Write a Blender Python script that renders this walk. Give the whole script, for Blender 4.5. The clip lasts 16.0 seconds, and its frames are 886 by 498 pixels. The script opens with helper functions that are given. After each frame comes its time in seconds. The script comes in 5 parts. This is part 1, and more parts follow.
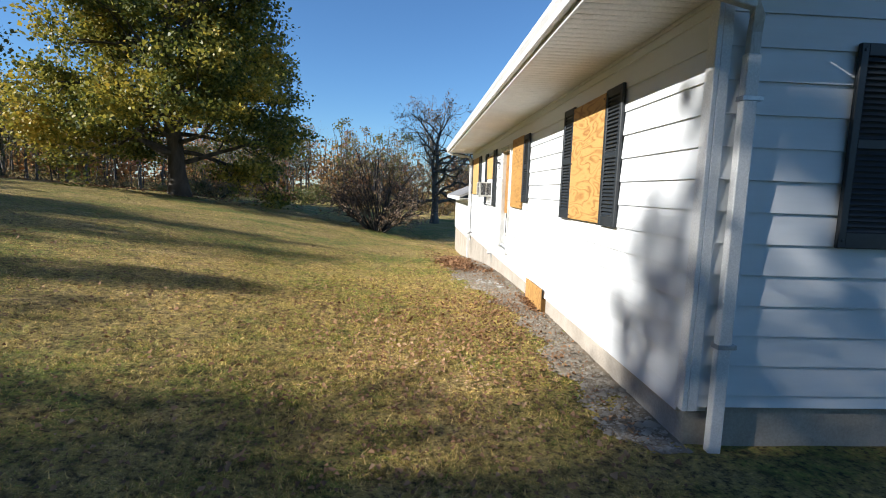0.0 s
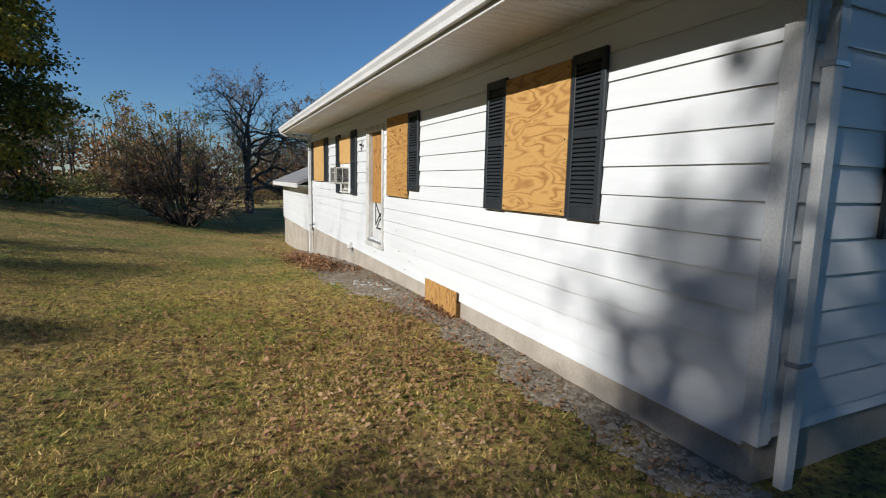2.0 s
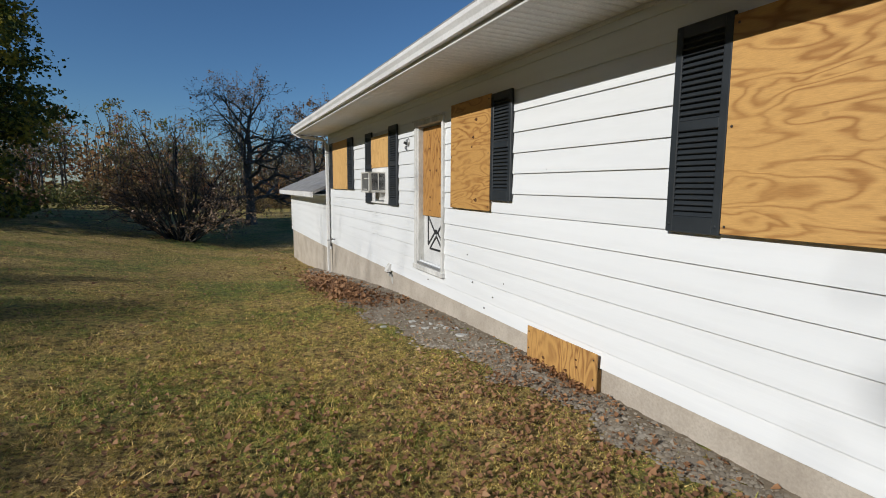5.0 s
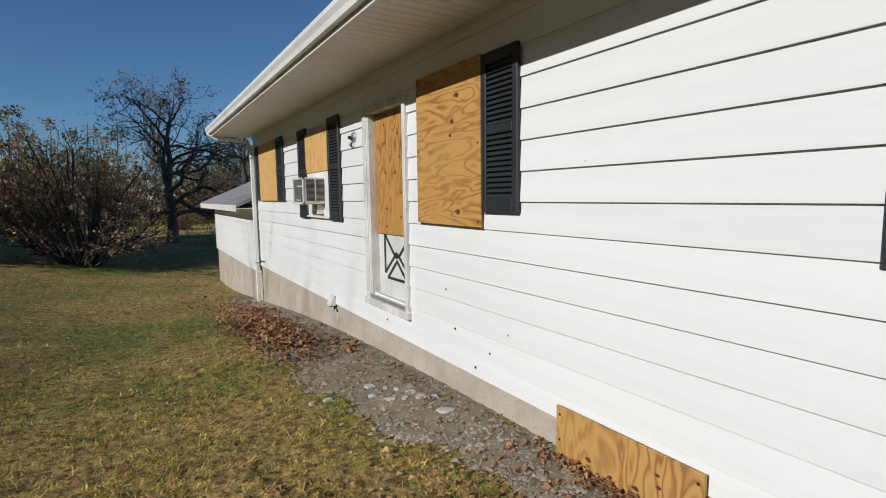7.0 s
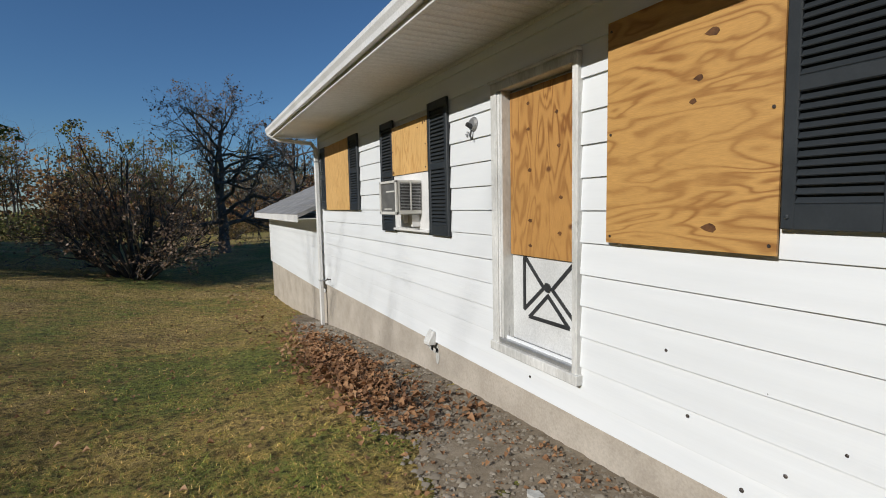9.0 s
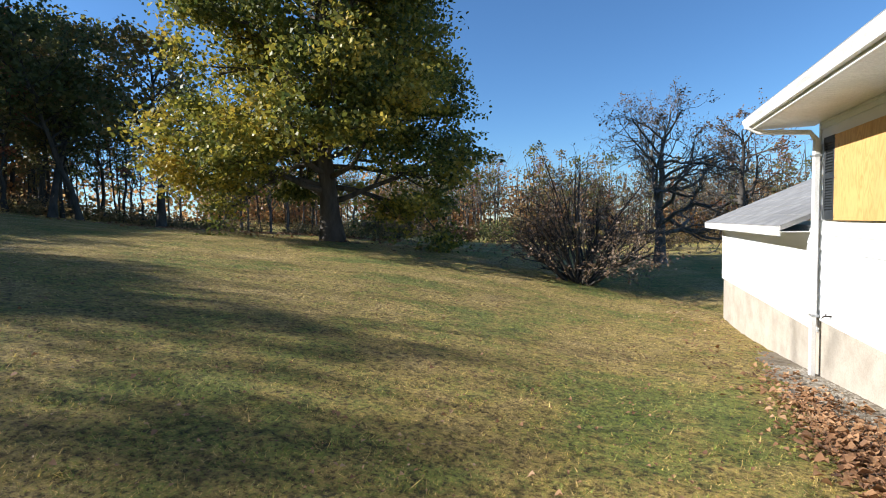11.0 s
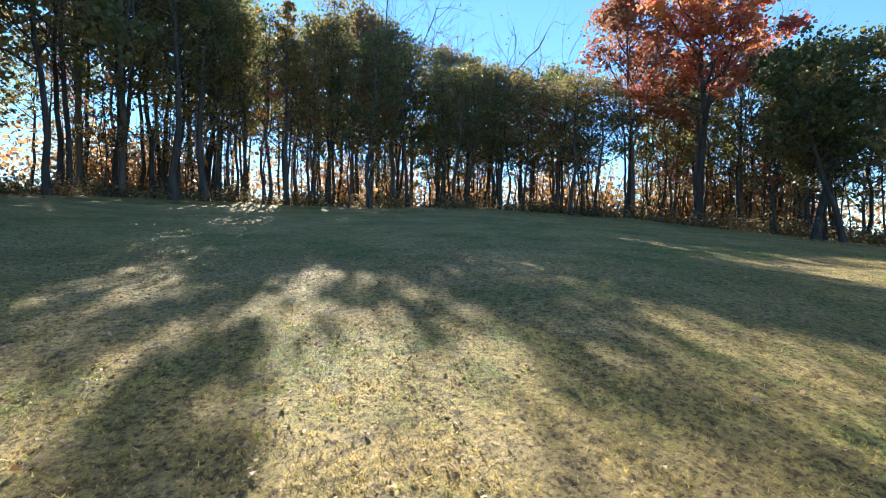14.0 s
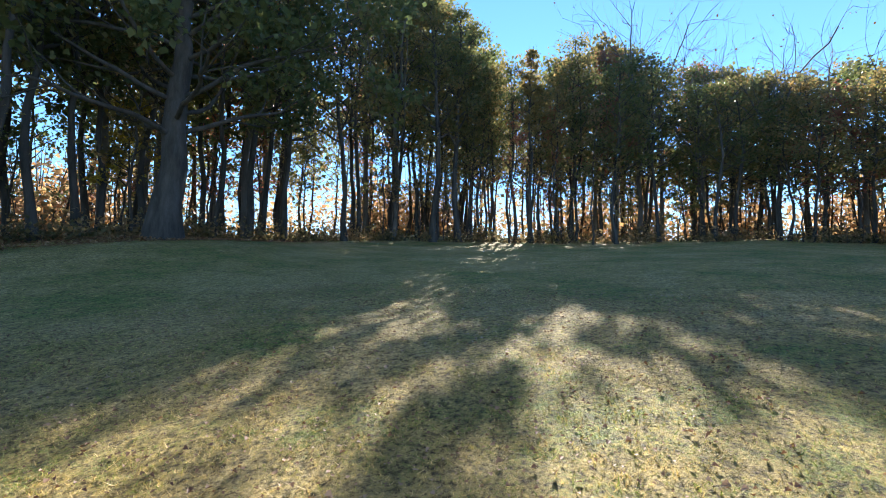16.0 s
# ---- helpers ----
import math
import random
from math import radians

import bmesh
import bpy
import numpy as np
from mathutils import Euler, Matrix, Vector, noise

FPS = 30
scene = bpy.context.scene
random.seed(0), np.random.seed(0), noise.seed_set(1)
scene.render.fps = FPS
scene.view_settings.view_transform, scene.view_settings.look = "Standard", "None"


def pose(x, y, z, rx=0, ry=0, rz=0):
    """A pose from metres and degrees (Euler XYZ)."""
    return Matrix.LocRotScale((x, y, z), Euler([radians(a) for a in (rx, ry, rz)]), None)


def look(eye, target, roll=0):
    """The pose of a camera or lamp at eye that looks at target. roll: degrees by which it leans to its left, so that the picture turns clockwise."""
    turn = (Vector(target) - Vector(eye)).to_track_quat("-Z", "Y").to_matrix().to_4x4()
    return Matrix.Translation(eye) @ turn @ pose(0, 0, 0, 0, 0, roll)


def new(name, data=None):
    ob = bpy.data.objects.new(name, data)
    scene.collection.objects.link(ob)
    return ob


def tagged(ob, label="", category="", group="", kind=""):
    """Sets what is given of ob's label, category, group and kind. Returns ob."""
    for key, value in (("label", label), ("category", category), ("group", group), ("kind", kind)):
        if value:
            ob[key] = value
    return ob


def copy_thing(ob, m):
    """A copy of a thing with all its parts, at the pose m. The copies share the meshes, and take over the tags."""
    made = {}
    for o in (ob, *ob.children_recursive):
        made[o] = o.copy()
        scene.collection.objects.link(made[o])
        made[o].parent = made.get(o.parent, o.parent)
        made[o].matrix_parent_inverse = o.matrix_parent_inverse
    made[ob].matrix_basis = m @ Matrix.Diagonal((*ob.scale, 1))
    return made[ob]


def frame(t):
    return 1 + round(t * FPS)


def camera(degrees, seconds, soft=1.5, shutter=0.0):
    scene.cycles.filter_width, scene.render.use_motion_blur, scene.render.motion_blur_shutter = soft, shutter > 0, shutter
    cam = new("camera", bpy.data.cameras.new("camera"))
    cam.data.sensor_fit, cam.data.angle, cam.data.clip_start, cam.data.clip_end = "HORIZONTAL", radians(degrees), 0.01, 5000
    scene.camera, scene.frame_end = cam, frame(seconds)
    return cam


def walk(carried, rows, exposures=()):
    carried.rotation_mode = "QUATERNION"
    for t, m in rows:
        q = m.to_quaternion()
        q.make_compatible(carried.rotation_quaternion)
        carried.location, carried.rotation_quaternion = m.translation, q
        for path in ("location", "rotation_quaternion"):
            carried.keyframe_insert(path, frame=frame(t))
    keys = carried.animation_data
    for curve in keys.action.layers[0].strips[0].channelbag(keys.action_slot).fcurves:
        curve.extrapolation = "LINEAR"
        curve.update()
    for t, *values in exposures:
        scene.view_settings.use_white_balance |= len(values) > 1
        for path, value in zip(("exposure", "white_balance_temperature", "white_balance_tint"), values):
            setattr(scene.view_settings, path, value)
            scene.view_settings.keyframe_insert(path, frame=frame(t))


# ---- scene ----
cam = camera(83.2, 16.0, soft=1.0)
PATH = [
    (0, (0.017, 0.006, 1.443), (0.128, 1.989, 1.211), 2.0),
    (0.5, (-0.283, 0.294, 1.473), (0.158, 2.23, 1.239), 1.8),
    (1, (-0.551, 0.608, 1.485), (0.086, 2.489, 1.254), 1.8),
    (1.5, (-0.652, 0.995, 1.47), (0.121, 2.822, 1.213), 1.5),
    (2, (-0.794, 1.445, 1.443), (0.036, 3.244, 1.173), 1.3),
    (2.5, (-0.983, 1.891, 1.445), (-0.133, 3.68, 1.168), 1.4),
    (3, (-1.011, 2.305, 1.441), (-0.186, 4.105, 1.157), 1.3),
    (3.2, (-1.037, 2.46, 1.447), (-0.226, 4.266, 1.162), 1.1),
    (5.3, (-0.842, 3.91, 1.447), (0.016, 5.701, 1.206), -0.0),
    (5.5, (-0.758, 4.084, 1.452), (0.17, 5.84, 1.216), 0.1),
    (6, (-0.553, 4.459, 1.41), (0.48, 6.157, 1.189), -0.1),
    (6.5, (-0.425, 4.858, 1.411), (0.633, 6.541, 1.19), -0.3),
    (7, (-0.355, 5.329, 1.423), (0.686, 7.024, 1.21), -0.8),
    (7.5, (-0.226, 5.739, 1.419), (0.76, 7.467, 1.216), -1.0),
    (8, (-0.195, 6.152, 1.438), (0.76, 7.897, 1.236), -1.6),
    (8.2, (-0.242, 6.338, 1.432), (0.711, 8.086, 1.236), -1.4),
    (10.3, (-0.498, 7.872, 1.447), (-0.219, 9.846, 1.295), -0.9),
    (10.5, (-0.556, 7.957, 1.476), (-0.551, 9.951, 1.328), -1.3),
    (11, (-0.753, 8.115, 1.454), (-1.413, 10.0, 1.343), -1.1),
    (11.5, (-0.885, 8.18, 1.438), (-2.11, 9.759, 1.366), -0.9),
    (12, (-0.922, 8.2, 1.432), (-2.525, 9.395, 1.384), -0.7),
    (12.5, (-0.924, 8.21, 1.442), (-2.712, 9.105, 1.401), -0.4),
    (13, (-0.95, 8.199, 1.43), (-2.848, 8.829, 1.409), -0.3),
    (13.5, (-1.016, 8.129, 1.426), (-3.002, 8.368, 1.414), 0.3),
    (14, (-1.103, 8.041, 1.443), (-3.099, 7.917, 1.431), 0.7),
    (14.5, (-1.211, 7.998, 1.458), (-3.175, 7.623, 1.452), 0.5),
    (15, (-1.35, 7.97, 1.452), (-3.251, 7.352, 1.503), 0.6),
    (15.5, (-1.417, 7.868, 1.46), (-3.24, 7.052, 1.568), 0.7),
    (16, (-1.501, 7.706, 1.468), (-3.217, 6.686, 1.591), 1.0),
]
EXPOSURES = [(0.0, 0.9), (0.5, 0.65), (1.0, 0.35), (1.6, 0.15), (3.0, 0.0), (5.5, -0.2), (8.2, -0.2), (10.3, 0.2), (11.0, 1.0), (12.0, 1.6), (13.5, 1.85), (16.0, 1.95)]
walk(cam, [(t, look(eye, target, roll)) for t, eye, target, roll in PATH], EXPOSURES)

# ---- world, sun ----
SUN_DIR = Vector((-0.835, -0.302, 0.458)).normalized()      # towards the sun
world = bpy.data.worlds.new("sky")
scene.world = world
world.use_nodes = True
wn = world.node_tree.nodes
wl = world.node_tree.links
sky = wn.new("ShaderNodeTexSky")
sky.sky_type = "NISHITA"
sky.sun_disc = False
sky.sun_elevation = math.asin(SUN_DIR.z)
sky.sun_rotation = math.atan2(SUN_DIR.x, SUN_DIR.y)
sky.air_density, sky.dust_density, sky.ozone_density = 1.0, 0.0, 8.0
bg = wn["Background"]
tint = wn.new("ShaderNodeMix")                            # clear, deep autumn blue
tint.data_type = "RGBA"
tint.blend_type = "MULTIPLY"
tint.inputs[0].default_value = 1.0
tint.inputs[7].default_value = (0.93, 1.0, 1.0, 1)
wl.new(sky.outputs[0], tint.inputs[6])
wl.new(tint.outputs[2], bg.inputs[0])
bg.inputs[1].default_value = 0.085
sun_lamp = new("sun", bpy.data.lights.new("sun", "SUN"))
sun_lamp.data.energy = 4.6
sun_lamp.data.angle = radians(0.35)
sun_lamp.data.color = (1.0, 0.972, 0.92)
sun_lamp.matrix_world = look((0, 0, 30), (-SUN_DIR.x, -SUN_DIR.y, 30 - SUN_DIR.z))

# ---- materials ----
def mat(name, rough=0.6, metal=0.0):
    m = bpy.data.materials.new(name)
    m.use_nodes = True
    b = m.node_tree.nodes["Principled BSDF"]
    b.inputs["Roughness"].default_value = rough
    b.inputs["Metallic"].default_value = metal
    return m, m.node_tree.nodes, m.node_tree.links, b


def ramp_node(nodes, stops):
    r = nodes.new("ShaderNodeValToRGB")
    e = r.color_ramp.elements
    while len(e) < len(stops):
        e.new(0.5)
    for el, (p, c) in zip(e, stops):
        el.position = p
        el.color = (*c, 1)
    return r


def noise_node(nodes, links, scale, detail=4.0, rough=0.6, stretch=None, coords="Object", distortion=0.0):
    tc = nodes.new("ShaderNodeTexCoord")
    n = nodes.new("ShaderNodeTexNoise")
    n.inputs["Scale"].default_value = scale
    n.inputs["Detail"].default_value = detail
    n.inputs["Roughness"].default_value = rough
    n.inputs["Distortion"].default_value = distortion
    if stretch:
        mp = nodes.new("ShaderNodeMapping")
        mp.inputs["Scale"].default_value = stretch
        links.new(tc.outputs[coords], mp.inputs[0])
        links.new(mp.outputs[0], n.inputs[0])
    else:
        links.new(tc.outputs[coords], n.inputs[0])
    return n


def bump_node(nodes, links, b, height, strength, distance=0.01):
    bp = nodes.new("ShaderNodeBump")
    bp.inputs["Strength"].default_value = strength
    bp.inputs["Distance"].default_value = distance
    links.new(height, bp.inputs["Height"])
    links.new(bp.outputs[0], b.inputs["Normal"])


def mix_node(nodes, links, fac, a, c, mode="MIX"):
    mx = nodes.new("ShaderNodeMix")
    mx.data_type = "RGBA"
    mx.blend_type = mode
    for sock, v in ((mx.inputs[0], fac), (mx.inputs[6], a), (mx.inputs[7], c)):
        if isinstance(v, (int, float)):
            sock.default_value = v
        elif isinstance(v, tuple):
            sock.default_value = (*v, 1)
        else:
            links.new(v, sock)
    return mx.outputs[2]


def mottled(name, c1, c2, scale=3.0, rough=0.6, bump=0.15, fine=60.0, stretch=None, metal=0.0, c3=None, coords="Object"):
    """Two scales of variation: large stains between c1 and c2, fine grain in colour and relief."""
    m, n, l, b = mat(name, rough, metal)
    big = noise_node(n, l, scale, 5, 0.65, stretch, coords)
    small = noise_node(n, l, fine, 3, 0.7, stretch, coords)
    r = ramp_node(n, [(0.35, c1), (0.68, c2)])
    l.new(big.outputs[0], r.inputs[0])
    col = r.outputs[0]
    grain = ramp_node(n, [(0.3, (0.72,) * 3), (0.7, (1.1,) * 3)])
    l.new(small.outputs[0], grain.inputs[0])
    col = mix_node(n, l, 0.6, col, grain.outputs[0], "MULTIPLY")
    if c3:
        spots = noise_node(n, l, scale * 4.3, 6, 0.7, stretch, coords)
        sr = ramp_node(n, [(0.60, (0, 0, 0)), (0.72, (1, 1, 1))])
        l.new(spots.outputs[0], sr.inputs[0])
        col = mix_node(n, l, sr.outputs[0], col, c3)
    l.new(col, b.inputs["Base Color"])
    bump_node(n, l, b, small.outputs[0], bump, 0.004)
    return m


def siding_paint(name, base):
    """White painted clapboard: nearly clean, faint streaks and a little grime."""
    m, n, l, b = mat(name, 0.42)
    streak = noise_node(n, l, 1.1, 5, 0.6, (1, 0.35, 5.0), "Object")
    r = ramp_node(n, [(0.30, tuple(c * 0.90 for c in base)), (0.62, base)])
    l.new(streak.outputs[0], r.inputs[0])
    spots = noise_node(n, l, 2.3, 8, 0.75)
    sr = ramp_node(n, [(0.70, (0, 0, 0)), (0.82, (0.35,) * 3)])
    l.new(spots.outputs[0], sr.inputs[0])
    col = mix_node(n, l, sr.outputs[0], r.outputs[0], (0.42, 0.43, 0.42))
    info = n.new("ShaderNodeObjectInfo")
    rr = ramp_node(n, [(0.0, (0.955,) * 3), (1.0, (1.0,) * 3)])
    l.new(info.outputs["Random"], rr.inputs[0])
    col = mix_node(n, l, 1.0, col, rr.outputs[0], "MULTIPLY")
    l.new(col, b.inputs["Base Color"])
    fine = noise_node(n, l, 9.0, 4, 0.6, (1, 0.15, 2.5))
    bump_node(n, l, b, fine.outputs[0], 0.08, 0.01)
    return m


def plywood(name, along, seed, light=(0.60, 0.345, 0.115), dark=(0.30, 0.13, 0.033)):
    """Rotary-cut softwood ply: flame figure along one axis ('y' or 'z'), with a few dark knots."""
    m, n, l, b = mat(name, 0.62)
    tc = n.new("ShaderNodeTexCoord")
    mp = n.new("ShaderNodeMapping")
    mp.inputs["Location"].default_value = (seed * 3.1, seed * 7.7, seed * 5.3)
    mp.inputs["Scale"].default_value = (1.0, 0.85, 3.2) if along == "y" else (1.0, 3.2, 0.85)
    l.new(tc.outputs["Object"], mp.inputs[0])
    field = n.new("ShaderNodeTexNoise")
    field.inputs["Scale"].default_value = 1.5
    field.inputs["Detail"].default_value = 2.5
    field.inputs["Distortion"].default_value = 0.5
    l.new(mp.outputs[0], field.inputs[0])
    mul = n.new("ShaderNodeMath")
    mul.operation = "MULTIPLY"
    mul.inputs[1].default_value = 62.0
    l.new(field.outputs[0], mul.inputs[0])
    si = n.new("ShaderNodeMath")
    si.operation = "SINE"
    l.new(mul.outputs[0], si.inputs[0])
    r = ramp_node(n, [(0.0, light), (0.45, tuple(0.9 * a for a in light)), (0.80, tuple(0.45 * a + 0.55 * c for a, c in zip(light, dark))), (1.0, dark)])
    half = n.new("ShaderNodeMapRange")
    half.inputs[1].default_value, half.inputs[2].default_value = -1.0, 1.0
    l.new(si.outputs[0], half.inputs[0])
    l.new(half.outputs[0], r.inputs[0])
    soft = noise_node(n, l, 1.9, 4, 0.6)
    sr = ramp_node(n, [(0.35, (0.30,) * 3), (0.66, (0.95,) * 3)])
    l.new(soft.outputs[0], sr.inputs[0])
    col = mix_node(n, l, sr.outputs[0], tuple(0.93 * a for a in light), r.outputs[0])
    fib = noise_node(n, l, 22.0, 4, 0.7, (1, 0.8, 9) if along == "y" else (1, 9, 0.8))
    fr = ramp_node(n, [(0.3, (0.78,) * 3), (0.7, (1.08,) * 3)])
    l.new(fib.outputs[0], fr.inputs[0])
    col = mix_node(n, l, 0.8, col, fr.outputs[0], "MULTIPLY")
    vo = n.new("ShaderNodeTexVoronoi")
    vo.inputs["Scale"].default_value = 2.1
    mp2 = n.new("ShaderNodeMapping")
    mp2.inputs["Location"].default_value = (0.0, seed * 1.7, seed * 2.9)
    mp2.inputs["Scale"].default_value = (0.0, 1.0, 1.35)
    l.new(tc.outputs["Object"], mp2.inputs[0])
    l.new(mp2.outputs[0], vo.inputs[0])
    kr = ramp_node(n, [(0.03, (1, 1, 1)), (0.075, (0, 0, 0))])
    l.new(vo.outputs["Distance"], kr.inputs[0])
    col = mix_node(n, l, kr.outputs[0], col, (0.13, 0.05, 0.015))
    l.new(col, b.inputs["Base Color"])
    bump_node(n, l, b, fib.outputs[0], 0.15, 0.003)
    return m


def leafy(name, cols, trans=0.35, rough=0.5, vary=0.0):
    """Leaves: colour by leaf, and light that comes through them."""
    m, n, l, b = mat(name, rough)
    geo = n.new("ShaderNodeNewGeometry")
    r = ramp_node(n, [(i / max(1, len(cols) - 1), c) for i, c in enumerate(cols)])
    big = noise_node(n, l, 0.35, 2, 0.5, None, "Object")
    add = n.new("ShaderNodeMath")
    add.operation = "MULTIPLY_ADD"
    add.inputs[1].default_value = 0.55
    l.new(geo.outputs["Random Per Island"], add.inputs[0])
    sub = n.new("ShaderNodeMath")
    sub.operation = "MULTIPLY_ADD"
    sub.inputs[1].default_value = 1.8
    sub.inputs[2].default_value = -0.68
    l.new(big.outputs[0], sub.inputs[0])
    l.new(sub.outputs[0], add.inputs[2])
    info = n.new("ShaderNodeObjectInfo")
    shift = n.new("ShaderNodeMath")
    shift.operation = "MULTIPLY_ADD"
    shift.inputs[1].default_value = vary
    l.new(info.outputs["Random"], shift.inputs[0])
    centre = n.new("ShaderNodeMath")
    centre.operation = "SUBTRACT"
    centre.inputs[1].default_value = vary / 2
    l.new(add.outputs[0], centre.inputs[0])
    l.new(centre.outputs[0], shift.inputs[2])
    l.new(shift.outputs[0], r.inputs[0])
    l.new(r.outputs[0], b.inputs["Base Color"])
    tr = n.new("ShaderNodeBsdfTranslucent")
    l.new(r.outputs[0], tr.inputs[0])
    ms = n.new("ShaderNodeMixShader")
    ms.inputs[0].default_value = trans
    l.new(b.outputs[0], ms.inputs[1])
    l.new(tr.outputs[0], ms.inputs[2])
    l.new(ms.outputs[0], n["Material Output"].inputs[0])
    return m


def lawn_colours(n, l, per_blade):
    """Patchy autumn lawn: green and straw in patches a metre or two wide, with finer mottling."""
    big = noise_node(n, l, 0.42, 4, 0.6)
    mid = noise_node(n, l, 2.7, 4, 0.65)
    mx = n.new("ShaderNodeMath")
    mx.operation = "MULTIPLY_ADD"
    mx.inputs[1].default_value = 0.6
    l.new(mid.outputs[0], mx.inputs[0])
    lower = n.new("ShaderNodeMath")
    lower.operation = "SUBTRACT"
    lower.inputs[1].default_value = 0.066
    l.new(big.outputs[0], lower.inputs[0])
    tc = n.new("ShaderNodeTexCoord")
    sep = n.new("ShaderNodeSeparateXYZ")
    l.new(tc.outputs["Object"], sep.inputs[0])
    north = n.new("ShaderNodeMapRange")
    north.inputs[1].default_value, north.inputs[2].default_value = 5.0, 10.0
    north.inputs[3].default_value, north.inputs[4].default_value = 0.02, -0.035
    l.new(sep.outputs[1], north.inputs[0])
    both = n.new("ShaderNodeMath")
    l.new(lower.outputs[0], both.inputs[0])
    l.new(north.outputs[0], both.inputs[1])
    l.new(both.outputs[0], mx.inputs[2])
    src = mx.outputs[0]
    if per_blade:
        geo = n.new("ShaderNodeNewGeometry")
        m2 = n.new("ShaderNodeMath")
        m2.operation = "MULTIPLY_ADD"
        m2.inputs[1].default_value = 0.62
        l.new(geo.outputs["Random Per Island"], m2.inputs[0])
        sh = n.new("ShaderNodeMath")
        sh.operation = "SUBTRACT"
        sh.inputs[1].default_value = 0.29
        l.new(src, sh.inputs[0])
        l.new(sh.outputs[0], m2.inputs[2])
        src = m2.outputs[0]
    else:
        fine = noise_node(n, l, 38, 3, 0.75)
        m2 = n.new("ShaderNodeMath")
        m2.operation = "MULTIPLY_ADD"
        m2.inputs[1].default_value = 0.55
        l.new(fine.outputs[0], m2.inputs[0])
        sh = n.new("ShaderNodeMath")
        sh.operation = "SUBTRACT"
        sh.inputs[1].default_value = 0.275
        l.new(src, sh.inputs[0])
        l.new(sh.outputs[0], m2.inputs[2])
        src = m2.outputs[0]
    return src


def tufts(n, l, colour):
    """Thick and thin tufts a hand wide; bare thatch and painted relief shade between."""
    t = noise_node(n, l, 11, 5, 0.7)
    r = ramp_node(n, [(0.37, (0.37, 0.35, 0.31)), (0.50, (0.95, 0.95, 0.95)), (0.66, (1.30, 1.28, 1.22))])
    l.new(t.outputs[0], r.inputs[0])
    first = mix_node(n, l, 1.0, colour, r.outputs[0], "MULTIPLY")
    # finer speckle: the shade of small bumps and blades put into the colour
    g = noise_node(n, l, 27, 3, 0.65)
    q = ramp_node(n, [(0.36, (0.30, 0.26, 0.21)), (0.46, (0.92, 0.92, 0.90)), (0.60, (1.05, 1.04, 1.0)), (0.70, (1.55, 1.5, 1.4))])
    l.new(g.outputs[0], q.inputs[0])
    return mix_node(n, l, 1.0, first, q.outputs[0], "MULTIPLY")


GRASS_STOPS = [(0.42, (0.225, 0.30, 0.05)), (0.58, (0.36, 0.385, 0.075)), (0.72, (0.62, 0.455, 0.125)), (0.92, (0.82, 0.60, 0.24))]
M_lawn, n_, l_, b_ = mat("lawn_soil_and_grass", 0.9)
src_ = lawn_colours(n_, l_, False)
r_ = ramp_node(n_, [(p, tuple(0.70 * v for v in c)) for p, c in GRASS_STOPS])
l_.new(src_, r_.inputs[0])
l_.new(tufts(n_, l_, r_.outputs[0]), b_.inputs["Base Color"])
f_ = noise_node(n_, l_, 30, 5, 0.75)
bump_node(n_, l_, b_, f_.outputs[0], 1.0, 0.09)
M_blade, n_, l_, b_ = mat("grass_blade", 0.65)
src_ = lawn_colours(n_, l_, True)
r_ = ramp_node(n_, GRASS_STOPS)
l_.new(src_, r_.inputs[0])
c_ = tufts(n_, l_, r_.outputs[0])
l_.new(c_, b_.inputs["Base Color"])
t_ = n_.new("ShaderNodeBsdfTranslucent")
l_.new(c_, t_.inputs[0])
x_ = n_.new("ShaderNodeMixShader")
x_.inputs[0].default_value = 0.3
l_.new(b_.outputs[0], x_.inputs[1])
l_.new(t_.outputs[0], x_.inputs[2])
l_.new(x_.outputs[0], n_["Material Output"].inputs[0])

M_white = siding_paint("white_siding_paint", (0.765, 0.79, 0.81))
M_trim = mottled("white_trim_paint", (0.70, 0.70, 0.69), (0.82, 0.82, 0.81), 2.0, 0.45, 0.05, 80)
M_worn = mottled("weathered_white_paint", (0.50, 0.50, 0.48), (0.74, 0.74, 0.72), 5.0, 0.6, 0.25, 60, (1, 1, 0.3), c3=(0.30, 0.29, 0.27))
M_soffit = mottled("soffit_white", (0.70, 0.69, 0.66), (0.80, 0.79, 0.76), 1.5, 0.5, 0.04, 60)
M_conc = mottled("rendered_foundation", (0.37, 0.325, 0.27), (0.50, 0.45, 0.385), 2.2, 0.9, 0.35, 55, c3=(0.30, 0.27, 0.225))
M_shut = mottled("slate_shutter_plastic", (0.017, 0.022, 0.027), (0.028, 0.034, 0.040), 4.0, 0.5, 0.05, 90)
M_black = mottled("black_paint", (0.02, 0.022, 0.025), (0.045, 0.047, 0.05), 6.0, 0.5, 0.1, 90)
M_dark = mottled("dark_gap", (0.015, 0.015, 0.015), (0.03, 0.03, 0.03), 6.0, 0.8, 0.1, 90)
M_door = mottled("door_grey_white_paint", (0.58, 0.59, 0.59), (0.70, 0.71, 0.71), 3.0, 0.45, 0.06, 70, c3=(0.50, 0.50, 0.49))
M_steel = mottled("galvanised_steel", (0.40, 0.41, 0.42), (0.58, 0.59, 0.60), 6.0, 0.4, 0.06, 90, metal=0.7)
M_ac = mottled("aged_cream_plastic", (0.56, 0.55, 0.51), (0.68, 0.67, 0.63), 5.0, 0.5, 0.05, 90)
M_grille = mottled("grey_grille", (0.09, 0.09, 0.088), (0.15, 0.15, 0.145), 6.0, 0.5, 0.1, 90)
